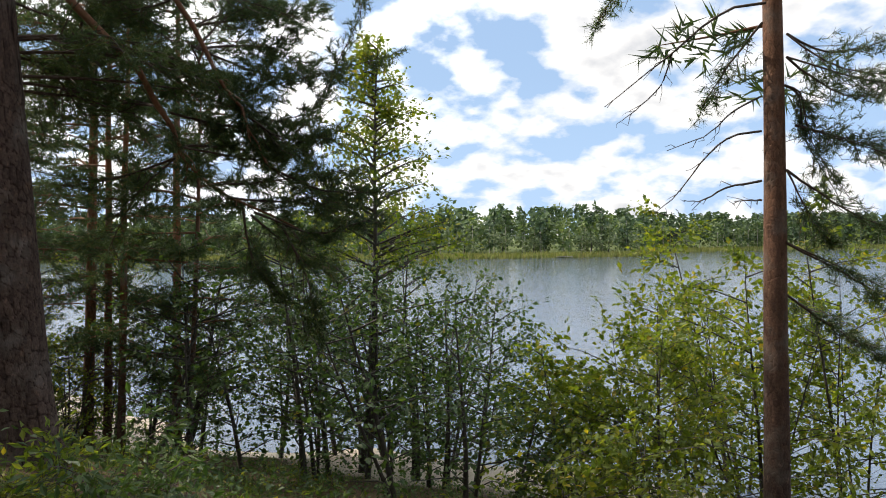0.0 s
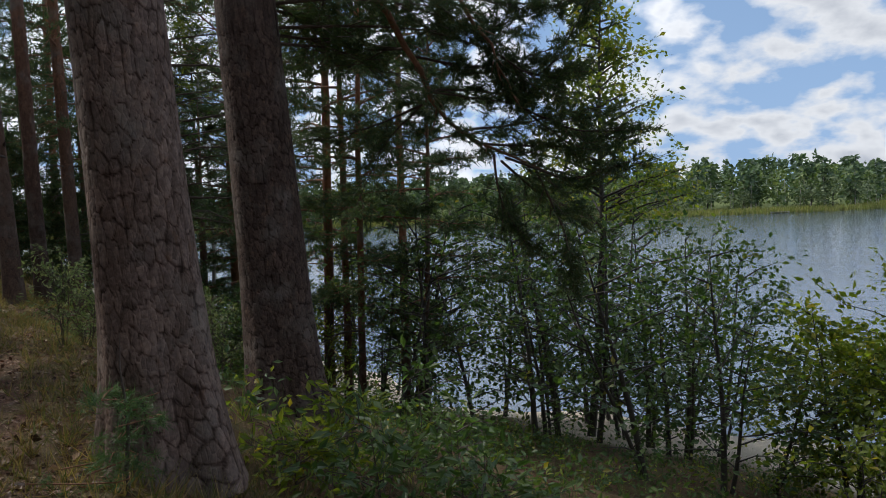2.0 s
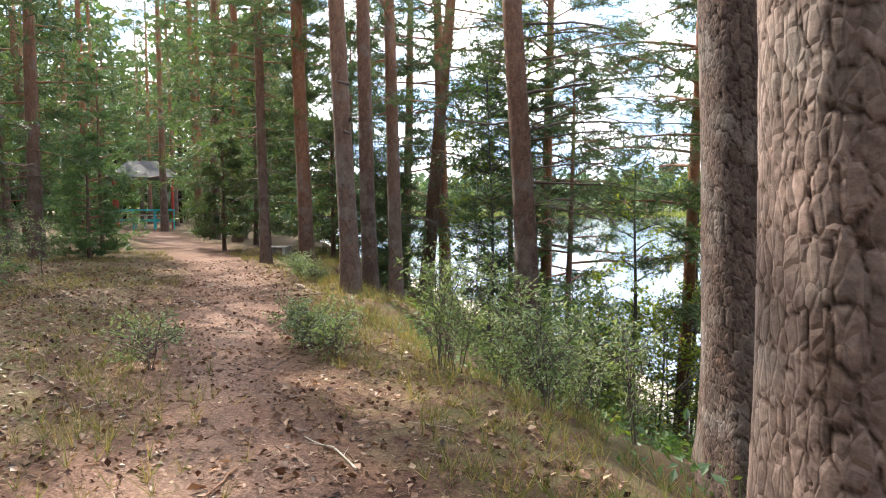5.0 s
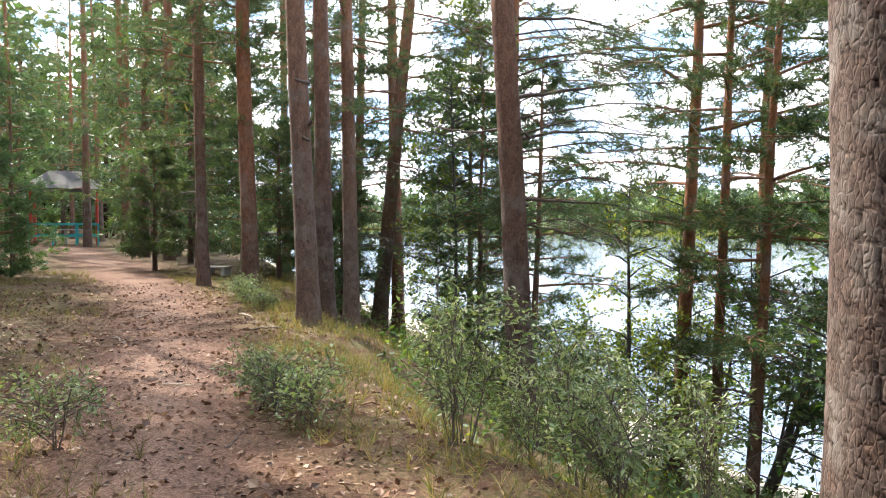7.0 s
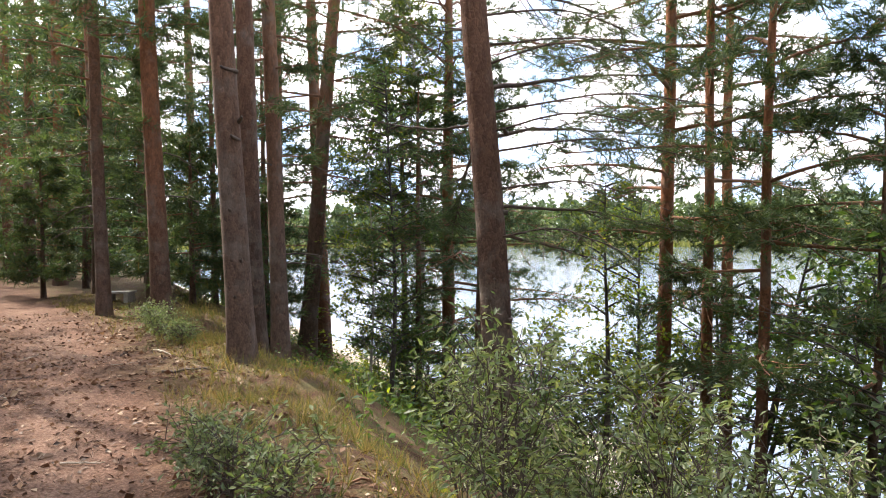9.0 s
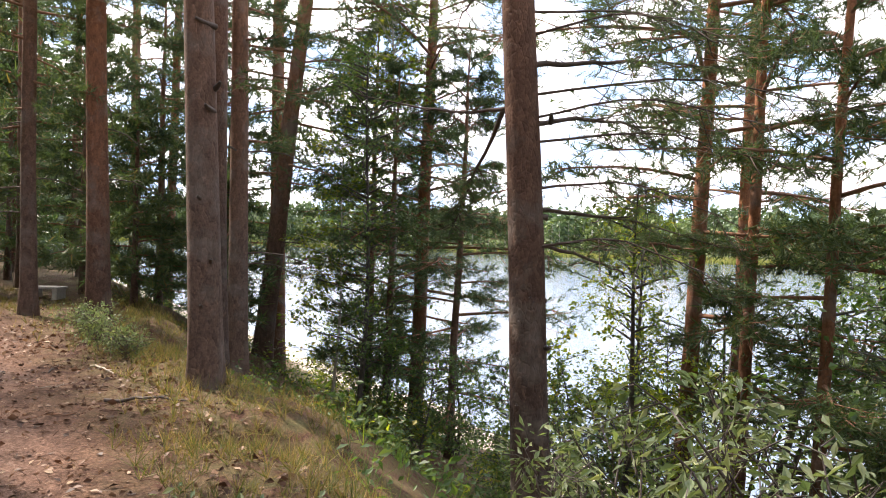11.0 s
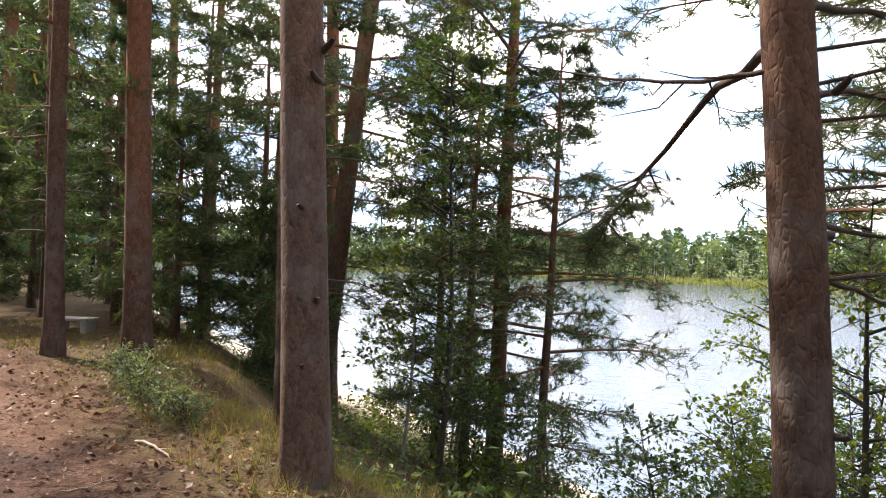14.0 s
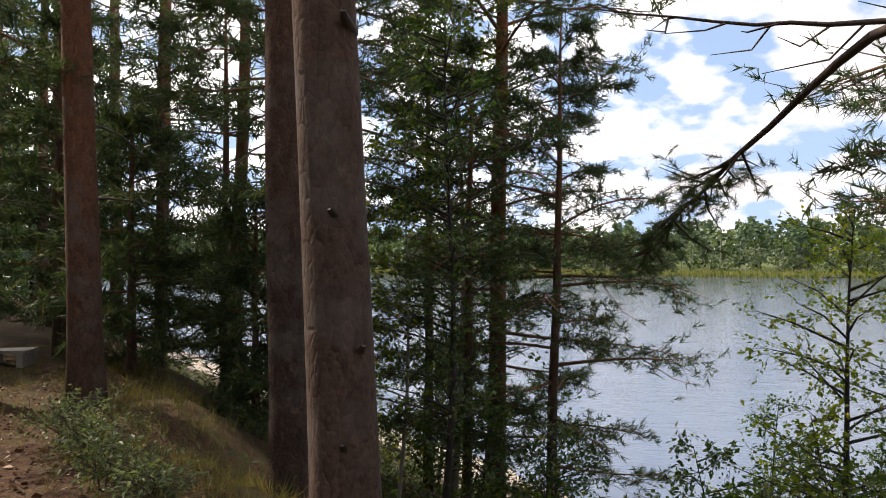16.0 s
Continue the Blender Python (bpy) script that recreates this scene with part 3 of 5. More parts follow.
def pine(at, height, radius, lean=(0.0, 0.0), bark=None, first=6.0, boughs=26, reach=2.2, twigs=10, tufts=5, count=18, needle=0.13, width=0.015, low_dead=5,
         plate=0.0, depth=0.0, sides=18, rows=30, label="", seed=0, needles=None, twig_len=None, group="pines on the bank", dead_from=1.6, spread=1.0, top_heavy=True, split=True, top=None, name="pine_tree", thick=1.0, flare=0.3):
    """A Scots pine: trunk, dead low branches, living boughs with needles. lean: metres that the top stands off the foot."""
    z = gz(at[0], at[1])
    root = thing(name, (at[0], at[1], z - 0.08), label, "tree", group)
    hs = np.linspace(0, 1, 9)
    axis = np.stack([lean[0] * hs, lean[1] * hs, hs * height], -1)
    rad = radius * np.interp(hs, [0, 0.1, 0.5, 0.85, 1.0], [1.0, 0.94, 0.7, 0.35, 0.06])
    part("trunk", trunk_grid(axis, rad, sides, rows, plate, depth, flare, seed), bark or M_BARK, root, smooth=True)
    wood, green = Build(), Build()
    at_h = lambda h: np.array([lean[0] * h / height, lean[1] * h / height, h])
    last = top or height - 0.3
    for n in range(boughs):
        f = (n + rng.random()) / boughs
        h = first + (last - first) * f ** (0.85 if top_heavy else 1.2)
        az = n * 2.4 + rng.normal() * 0.5 + seed
        f2 = (h - first) / max(0.1, height - first)
        ln = reach * (0.55 + 0.6 * rng.random()) * np.interp(f2, [0, 0.25, 0.6, 1], [0.75, 1.0, 0.85, 0.25])
        rise = np.interp(f2, [0, 0.5, 1], [-0.08, 0.2, 0.7]) + rng.normal() * 0.1
        out = np.array([math.cos(az), math.sin(az), 0])
        st = at_h(h)
        line = smooth_line([st, st + out * ln * 0.35 + np.array([0, 0, ln * rise * 0.5]), st + out * ln * 0.7 + np.array([rng.normal() * 0.1, rng.normal() * 0.1, ln * rise * 0.65]),
                            st + out * ln + np.array([rng.normal() * 0.2, rng.normal() * 0.2, ln * (rise * 0.7 - 0.05)])], 6)
        w, g = (Build(), Build()) if split else (wood, green)
        bough(w, g, line, (0.010 + 0.010 * ln) * thick, twigs, twig_len or ln * 0.44, tufts, count, needle, width, 0.15, spread=spread, tubes=split)
        if split:
            limb = part("bough", w, M_LIMB, root, smooth=True)
            part("needles", g, needles or M_NEEDLE, limb, kind="stuff")
    if wood.v:
        part("branchwork", wood, M_LIMB, root, smooth=True, kind="stuff")
        part("crown", green, needles or M_NEEDLE, root, kind="stuff")
    for n in range(low_dead):
        h = dead_from + (first - dead_from) * rng.random()
        az = rng.random() * 2 * np.pi
        ln = 0.4 + 1.1 * rng.random()
        out = np.array([math.cos(az), math.sin(az), 0])
        st = at_h(h)
        line = smooth_line([st, st + out * ln * 0.5 + np.array([0, 0, 0.05]), st + out * ln + np.array([rng.normal() * 0.1, rng.normal() * 0.1, -0.25 * ln])], 5)
        if split or n == 0:
            dead = Build()
        bough(dead, None, line, 0.010 + 0.005 * ln, 4, 0.3, 1, 1, 0.1, 0.01)
        if split:
            part("dead_branch", dead, M_TWIG, root, smooth=True)
    if low_dead and not split:
        part("dead_wood", dead, M_TWIG, root, smooth=True, kind="stuff")
    return root


def limb_on(root, points, radius, live=True, twigs=14, twig_len=0.4, tufts=6, count=34, needle=0.085, width=0.0075, start=0.15, mat=None, droop=-0.1, k=12):
    """One named limb of a tree through points of the place."""
    off = np.array(root.matrix_basis.translation)
    line = smooth_line(np.asarray(points, float) - off, k)
    line[1:-1] += rng.normal(size=(k - 2, 3)) * radius * 0.35
    w, g = Build(), Build()
    bough(w, g if live else None, line, radius, twigs, twig_len, tufts, count, needle, width, start, droop, 7)
    ob = part("bough" if live else "dead_branch", w, mat or (M_LIMB if live else M_TWIG), root, smooth=True)
    if live:
        part("needles", g, M_NEEDLE, ob, kind="stuff")


def leafy(at, height, radius, lean=(0, 0), stems=1, branches=26, reach=1.3, twigs=5, per_twig=9, leaf=0.06, mat=None, bark=None, first=0.15, label="", group="trees below the bank", shape="cone",
          name="leaf_tree", sink=0.05, narrow=0.62, category="tree", rise=0.45):
    """A slim broadleaf tree or shrub of one or more stems, with single leaves on its twigs."""
    z = gz(at[0], at[1])
    root = thing(name, (at[0], at[1], z - sink), label, category, group)
    wood, green = Build(), Build()
    cs, outs = [], []
    for s in range(stems):
        a0 = rng.random() * 2 * np.pi
        off = np.array([math.cos(a0), math.sin(a0), 0]) * (0.0 if stems == 1 else height * 0.16 * (0.4 + rng.random()))
        hh = height * (1.0 if s == 0 else 0.65 + 0.3 * rng.random())
        hs = np.linspace(0, 1, 8)
        ax = np.stack([lean[0] * hs + off[0] * (0.15 + hs) + 0.03 * height * np.sin(hs * 5 + s) * 0.4, lean[1] * hs + off[1] * (0.15 + hs) + 0.02 * height * np.sin(hs * 4 + s * 2) * 0.4, hs * hh], -1)
        rr = radius * (1 if s == 0 else 0.7)
        stem = Build()
        stem.tube(ax, rr * np.linspace(1, 0.12, 8), 7)
        part("stem", stem, bark or M_ALDER, root, smooth=True)
        for n in range(max(3, branches // stems)):
            f = first + (1 - first) * (n + rng.random()) / max(3, branches // stems)
            st = np.array([np.interp(f, hs, ax[:, k]) for k in range(3)])
            az = rng.random() * 2 * np.pi
            wide = {"cone": np.interp(f, [0, 0.3, 1], [0.7, 1, 0.16]), "round": math.sin(min(1, f * 0.85 + 0.12) * np.pi) ** 0.6, "column": np.interp(f, [0, 0.8, 1], [0.8, 0.8, 0.3])}[shape]
            ln = reach * wide * (0.55 + 0.7 * rng.random())
            up = rise * (0.6 + 0.7 * rng.random())
            out = np.array([math.cos(az), math.sin(az), 0])
            line = np.stack([st, st + out * ln * 0.5 + np.array([0, 0, ln * up * 0.5]), st + out * ln + np.array([rng.normal() * 0.08 * ln, rng.normal() * 0.08 * ln, ln * up * 0.8])])
            wood.tube(line, [rr * 0.28 + 0.003, rr * 0.16 + 0.002, 0.002], 4)
            for q in range(twigs):
                t = 0.25 + 0.75 * (q + rng.random()) / twigs
                p = np.array([np.interp(t, [0, 0.5, 1], line[:, k]) for k in range(3)])
                way = out * 0.5 + rng.normal(size=3) * 0.55 + np.array([0, 0, 0.1])
                way /= np.linalg.norm(way)
                tl = ln * (0.25 + 0.3 * rng.random()) + leaf
                wood.tube(np.stack([p, p + way * tl]), [0.003, 0.0015], 3)
                m = rng.random((per_twig, 1))
                cs.append(p + way * tl * m + rng.normal(size=(per_twig, 3)) * leaf * 0.55)
                outs.append(np.repeat(way[None], per_twig, 0))
    part("branchwork", wood, bark or M_ALDER, root, smooth=True, kind="stuff")
    green.leaves(np.concatenate(cs), leaf, 0.55, np.concatenate(outs), narrow)
    part("foliage", green, mat or M_LEAF, root, kind="stuff")
    return root

# the large old pines on the brow
HIGH = dict(twigs=6, tufts=3, count=9, needle=0.24, width=0.035, split=False)
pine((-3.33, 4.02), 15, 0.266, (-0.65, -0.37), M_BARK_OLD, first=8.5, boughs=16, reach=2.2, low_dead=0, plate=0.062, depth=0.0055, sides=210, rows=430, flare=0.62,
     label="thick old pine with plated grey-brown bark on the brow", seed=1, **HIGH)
old = pine((-4.28, 7.18), 15, 0.345, (-0.6, -0.3), M_BARK_FURROW_SHADED, first=7.5, boughs=20, reach=2.6, low_dead=0, plate=0.075, depth=0.0075, sides=150, rows=300, flare=0.45,
           label="thick old pine with shaded furrowed bark and hanging orange limbs", seed=2, **HIGH)
limb_on(old, ((-4.5, 7.1, 5.2), (-3.75, 7.42, 3.95), (-3.24, 7.62, 3.51), (-2.93, 7.81, 2.88), (-2.92, 8.01, 2.45), (-2.45, 8.2, 2.05), (-1.5, 8.6, 1.59)), 0.05, start=0.5)
limb_on(old, ((-4.5, 7.1, 5.6), (-2.67, 7.62, 4.1), (-2.5, 7.82, 3.43), (-2.2, 8.01, 2.97), (-2.0, 8.21, 2.43)), 0.038, start=0.4)
for line in (((-3.08, 8.21, 3.02), (-2.37, 8.41, 2.85), (-1.49, 8.61, 3.07)), ((-2.85, 8.22, 3.98), (-2.16, 8.42, 4.16), (-1.47, 8.62, 4.28)), ((-3.03, 8.21, 2.5), (-3.83, 8.41, 2.28), (-4.66, 8.61, 2.24)),
             ((-2.65, 8.21, 2.18), (-1.99, 8.41, 2.25), (-1.16, 8.61, 2.39)), ((-2.14, 8.2, 1.88), (-1.47, 8.4, 1.59), (-0.9, 8.6, 1.79)), ((-1.82, 8.2, 1.72), (-1.57, 8.4, 1.13), (-1.52, 8.59, 0.52)),
             ((-3.71, 7.5, 3.83), (-4.34, 8.41, 3.4), (-4.78, 8.61, 2.98)), ((-2.26, 8.2, 1.92), (-2.26, 8.4, 1.4), (-1.98, 8.6, 0.93)), ((-2.75, 8.0, 3.72), (-2.17, 8.42, 3.5), (-1.41, 8.62, 3.54)),
             ((-2.25, 8.1, 3.01), (-1.85, 8.41, 2.71), (-1.36, 8.61, 2.8)), ((-3.08, 7.8, 3.02), (-3.81, 8.41, 3.19), (-4.5, 8.62, 3.85)), ((-2.0, 8.21, 2.43), (-1.46, 8.4, 2.12), (-0.83, 8.61, 2.12)),
             ((-2.88, 7.7, 4.11), (-3.54, 8.42, 4.44), (-4.03, 8.62, 4.24)), ((-2.45, 8.2, 2.05), (-1.8, 8.7, 2.0), (-1.1, 9.0, 2.0)), ((-2.9, 8.0, 2.6), (-2.6, 8.6, 2.7), (-2.0, 9.1, 2.6)),
             ((-2.6, 7.7, 3.6), (-2.2, 8.6, 3.9), (-1.7, 9.2, 3.8)), ((-2.2, 8.3, 1.85), (-1.9, 8.8, 1.5), (-1.3, 9.0, 1.2))):
    limb_on(old, line, 0.016, twigs=20, twig_len=0.55, k=8, mat=M_LIMB_SHADED)
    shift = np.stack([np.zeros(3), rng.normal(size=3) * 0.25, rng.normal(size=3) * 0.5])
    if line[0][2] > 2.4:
        limb_on(old, np.asarray(line) + shift, 0.012, twigs=20, twig_len=0.55, k=8, mat=M_LIMB_SHADED)

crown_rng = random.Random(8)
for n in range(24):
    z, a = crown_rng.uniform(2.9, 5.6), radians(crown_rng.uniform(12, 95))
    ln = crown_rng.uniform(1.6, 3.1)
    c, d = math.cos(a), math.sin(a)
    limb_on(old, ((-4.42, 7.12, z), (-4.42 + c * ln * 0.5, 7.12 + d * ln * 0.5, z + 0.12), (-4.42 + c * ln, 7.12 + d * ln, z - 0.25)), 0.02, twigs=18, twig_len=0.75, tufts=5, count=30, k=8, mat=M_LIMB_SHADED)

A = pine((-10.96, 10.42), 16, 0.15, (-0.65, -0.2), M_BARK, first=8.0, boughs=14, reach=1.8, low_dead=0, sides=40, rows=50,
         label="straight pine with smooth pinkish-brown bark at the brow", seed=3, **HIGH)
pine((-12.3, 12.4), 16, 0.15, (-0.35, -0.1), M_BARK_SHADED, first=8.0, boughs=12, reach=1.8, low_dead=0, sides=30, rows=40,
     label="dark straight pine close behind another at the brow", seed=4, **HIGH)
slope_pine = pine((-8.04, 11.0), 15, 0.172, (-0.95, -0.17), M_BARK_SHADED, first=6.5, boughs=14, reach=1.9, low_dead=0, sides=40, rows=50,
                  label="reddish-brown pine standing on the bank slope", seed=5, **HIGH)
limb_on(slope_pine, ((-8.21, 10.96, 2.95), (-7.86, 11.57, 3.1), (-7.35, 12.24, 3.24), (-6.49, 13.05, 3.32)), 0.028, twigs=16, twig_len=0.6, start=0.3, count=40, needle=0.07, width=0.003, mat=M_LIMB_SHADED)
limb_on(slope_pine, ((-8.2, 10.97, 2.45), (-7.84, 11.58, 2.6), (-7.41, 12.22, 2.62), (-6.47, 13.07, 2.6)), 0.024, twigs=16, twig_len=0.6, start=0.3, count=40, needle=0.07, width=0.003, mat=M_LIMB_SHADED)
limb_on(slope_pine, ((-8.17, 10.99, 1.74), (-7.81, 11.68, 1.74), (-7.37, 12.4, 1.69), (-6.38, 13.34, 1.42)), 0.022, twigs=14, twig_len=0.5, start=0.4, count=40, needle=0.07, width=0.003, mat=M_LIMB_SHADED)
limb_on(slope_pine, ((-8.16, 11.0, 1.44), (-7.8, 11.44, 1.36), (-7.55, 11.83, 1.24), (-7.35, 12.2, 1.16)), 0.02, False, twigs=4, twig_len=0.3, mat=M_LIMB_SHADED)
limb_on(slope_pine, ((-8.3, 10.98, 2.8), (-8.6, 11.7, 2.75), (-8.95, 12.4, 2.5), (-9.4, 13.2, 2.05), (-9.85, 13.9, 1.55)), 0.036, twigs=34, twig_len=0.6, start=0.6, count=70, needle=0.065, width=0.0035, mat=M_LIMB_SHADED)
limb_on(slope_pine, ((-8.38, 10.9, 2.59), (-8.8, 11.09, 2.58), (-9.32, 11.24, 2.67), (-10.02, 11.31, 2.84)), 0.018, False, twigs=10, twig_len=0.5, mat=M_LIMB_SHADED)
limb_on(slope_pine, ((-8.2, 11.0, 3.9), (-7.6, 11.6, 3.95), (-7.0, 12.2, 3.8)), 0.022, twigs=14, twig_len=0.5, count=40, needle=0.07, width=0.003, mat=M_LIMB_SHADED)
limb_on(slope_pine, ((-8.35, 11.0, 3.6), (-8.9, 11.5, 3.75), (-9.3, 12.1, 3.6)), 0.02, twigs=12, twig_len=0.5, count=40, needle=0.07, width=0.003, mat=M_LIMB_SHADED)
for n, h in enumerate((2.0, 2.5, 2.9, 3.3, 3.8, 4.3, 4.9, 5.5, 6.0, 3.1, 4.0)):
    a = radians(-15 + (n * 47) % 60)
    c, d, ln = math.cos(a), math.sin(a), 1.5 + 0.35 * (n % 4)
    limb_on(slope_pine, ((-8.22, 10.97, h - 0.6), (-8.2 + c * ln * 0.5, 10.97 + d * ln * 0.5, h - 0.45), (-8.2 + c * ln, 10.97 + d * ln, h - 0.75)), 0.013, twigs=16, twig_len=0.75, tufts=4, count=40, needle=0.07, width=0.003, mat=M_LIMB_SHADED, k=8, droop=-0.25)


def stub(root, height, turn, length, radius):
    b = Build()
    c, d = math.cos(turn), math.sin(turn)
    b.tube([(0, 0, height - 0.02), (c * (radius + 0.02), d * (radius + 0.02), height), (c * (radius + length), d * (radius + length), height + 0.02)], [0.028, 0.02, 0.011], 7)
    part("branch_stub", b, M_TWIG, root, smooth=True)


for h, a, n in ((1.75, 4.6, 0.06), (2.55, 4.9, 0.05), (2.75, 5.6, 0.06), (1.2, 5.4, 0.05), (3.3, 4.3, 0.08), (0.8, 4.9, 0.04)):
    stub(A, h, a, n, 0.125)
for h, a, n in ((2.4, 4.2, 0.07), (3.1, 3.6, 0.1), (2.0, 5.2, 0.06), (1.5, 3.9, 0.12), (3.9, 4.9, 0.08)):
    stub(slope_pine, h, a, n, 0.13)
edge_pine = pine((3.75, 8.21), 14, 0.152, (0.1, 0.1), M_BARK_SHADED, first=6.0, boughs=14, reach=2.0, low_dead=0, sides=36, rows=44,
                 label="slim red-barked pine on the slope with bare dead branches", seed=6, **HIGH)
for line, r in ((((3.65, 8.12, 4.15), (3.19, 8.17, 4.11), (2.66, 8.22, 3.65), (2.38, 8.27, 3.44), (1.87, 8.31, 3.04)), 0.018), (((2.63, 8.22, 3.63), (2.52, 8.24, 3.26), (2.25, 8.25, 3.02), (2.07, 8.31, 2.88)), 0.01),
                (((3.6, 8.15, 3.11), (3.25, 8.18, 2.93), (3.08, 8.24, 2.72), (2.58, 8.31, 2.53)), 0.012), (((3.6, 8.15, 2.72), (3.24, 8.16, 2.68), (3.0, 8.21, 2.46), (2.69, 8.25, 2.02), (2.44, 8.3, 1.82)), 0.014),
                (((3.6, 8.15, 2.16), (3.24, 8.17, 2.1), (2.94, 8.24, 1.94), (2.77, 8.3, 1.96)), 0.015), (((3.6, 8.15, 1.94), (3.32, 8.25, 1.94)), 0.012)):
    limb_on(edge_pine, line, r, False, twigs=7, twig_len=0.22)
for line in (((3.88, 8.12, 3.8), (4.28, 8.18, 3.59), (4.76, 8.25, 3.64), (5.26, 8.32, 3.84)), ((3.87, 8.15, 3.23), (4.08, 8.18, 3.15), (4.08, 8.24, 2.68), (4.52, 8.3, 2.03)), ((4.01, 8.2, 2.79), (4.48, 8.21, 2.67), (5.18, 8.31, 2.48)),
             ((3.88, 8.15, 2.28), (4.53, 8.2, 1.84), (5.17, 8.3, 1.57)), ((3.87, 8.15, 1.46), (4.52, 8.2, 1.13), (5.22, 8.29, 0.73)), ((3.61, 8.12, 3.93), (3.33, 8.22, 3.58), (2.98, 8.31, 3.03)),
             ((3.89, 8.15, 3.55), (4.48, 8.21, 3.12), (5.12, 8.31, 3.13)), ((3.85, 8.2, 0.9), (4.5, 8.5, 0.5), (5.2, 8.6, 0.1)), ((2.9, 8.2, 4.9), (2.06, 8.22, 4.4), (1.82, 8.32, 4.05))):
    limb_on(edge_pine, line, 0.016, twigs=14, twig_len=0.42, count=18, k=8, mat=M_LIMB_SHADED)
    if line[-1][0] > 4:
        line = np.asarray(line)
        limb_on(edge_pine, line + np.linspace(0, 1, len(line))[:, None] * rng.normal(size=(1, 3)) * 0.45, 0.012, twigs=18, twig_len=0.5, count=18, k=8, mat=M_LIMB_SHADED)

pine((-13.53, 14.65), 15, 0.16, (-0.3, 0.0), M_BARK, first=3.6, boughs=24, reach=1.9, top=9, label="red-brown pine on the bank among others", seed=7)
pine((-15.08, 17.75), 15, 0.2, (1.4, 0.4), M_BARK, first=3.4, boughs=30, reach=2.5, top=10, label="brown pine that leans towards the lake", seed=8)
pine((-15.28, 13.62), 16, 0.17, (-0.5, -0.1), M_BARK_RED, first=4.6, boughs=22, reach=1.8, top=10, label="straight red-barked pine at the edge of the wood", seed=9)
pine((-16.41, 13.4), 15, 0.12, (-0.4, 0), M_BARK, first=3.2, boughs=24, reach=1.6, top=9, label="slim brown pine at the edge of the wood", seed=10)
pine((-6.92, 13.95), 12, 0.11, (0.35, 0.1), M_BARK_RED, first=2.8, boughs=30, reach=2.4, label="slim orange-barked pine on the lower slope", seed=11)
pine((-6.34, 13.5), 11, 0.08, (0.25, 0.0), M_BARK_RED, first=2.4, boughs=30, reach=1.8, label="thin orange-barked pine on the lower slope", seed=12)
pine((-5.71, 12.65), 10, 0.07, (0.3, 0.1), M_BARK_RED, first=1.8, boughs=32, reach=1.7, label="thin leaning orange-barked pine on the lower slope", seed=13)
pine((-6.2, 16.6), 13, 0.11, (0.2, 0.1), M_BARK_RED, first=5.2, boughs=28, reach=2.5, label="bushy pine close to the sandy beach", seed=19)
pine((-12.33, 19.47), 14, 0.17, (0.2, 0.0), M_BARK_RED, first=1.2, boughs=84, reach=3.0, twigs=12, label="sunlit orange-barked pine at the foot of the bank", seed=14)
pine((-11.3, 18.7), 8.5, 0.09, (0.2, 0.0), M_BARK, first=0.7, boughs=32, reach=2.1, label="bushy dark young pine at the foot of the bank", seed=15)
pine((-12.5, 18.2), 7.5, 0.08, (0.1, 0.0), M_BARK, first=0.7, boughs=24, reach=1.6, label="dense dark young pine below the bank", seed=18)
pine((-4.6, 12.9), 7.5, 0.06, (0.3, 0.2), M_BARK, first=1.5, boughs=30, reach=1.5, label="bushy young pine on the lower slope", seed=16)
pine((-13.6, 19.8), 9, 0.09, (0.0, 0.0), M_BARK, first=1.0, boughs=34, reach=1.7, label="dark young pine beside a taller one at the bank foot", seed=17)
for n, (x, y, h) in enumerate(((-17.2, 17.2, 7.0), (-16.4, 15.6, 4.0), (-18.6, 16.6, 5.5), (-19.8, 18.0, 8.0), (-17.6, 19.6, 8.5), (-20.8, 15.6, 3.6), (-22.5, 18.2, 6.0), (-14.6, 15.7, 3.4))):
    pine((x, y), h, 0.03 + h * 0.008, (0, 0), M_BARK, first=0.6, boughs=30, reach=0.5 + h * 0.15, twigs=8, tufts=4, count=10, needle=0.19, width=0.024, low_dead=0, sides=10, rows=12, split=False,
         label="bushy young pine in the shade of the wood edge", group="young pines", seed=30 + n, top_heavy=False)
for n, (x, y, h) in enumerate(((-20.5, 11.4, 3.2), (-24.0, 11.0, 4.5), (-15.0, 6.2, 1.6), (-29.0, 15.5, 4.0), (-22.8, 13.0, 5.4), (-26.8, 22.4, 5.0), (-31.5, 24.0, 5.5))):
    pine((x, y), h, 0.03 + h * 0.006, (0, 0), M_BARK, first=0.25, boughs=34, reach=0.4 + h * 0.17, twigs=8, tufts=4, count=10, needle=0.13, width=0.02, low_dead=0, sides=10, rows=12, split=False, needles=M_NEEDLE_SUN,
         label="small light green conifer beside the path", group="young conifers by the path", seed=40 + n, top_heavy=False)

# the wood behind the path
variants = []
for k in range(4):
    x, y = ((-25.1, 12.4), (-30.7, 21.9), (-27.1, 20.0), (-18.3, 8.1))[k]
    variants.append(pine((x, y), 15 + k, 0.15 + 0.015 * k, (0.3 * (k - 1.5), 0.2), (M_BARK, M_BARK_RED)[k % 2], first=(2.6, 4.5, 2.2, 5.0)[k], boughs=32, reach=2.3, twigs=6, tufts=4, count=6,
                         needle=0.29, width=0.042, low_dead=8, sides=12, rows=16, label="tall straight pine in the wood", group="pines of the wood", seed=20 + k, top_heavy=False, split=False))
spots = [(-27.1, 13.0), (-44.1, 24.7), (-26.0, 20.4), (-25.1, 20.8), (-40.5, 27.4), (-34.6, 19.0), (-34.7, 22.8), (-30.1, 21.5), (-20.5, 16.9), (-24.6, 19.1)]
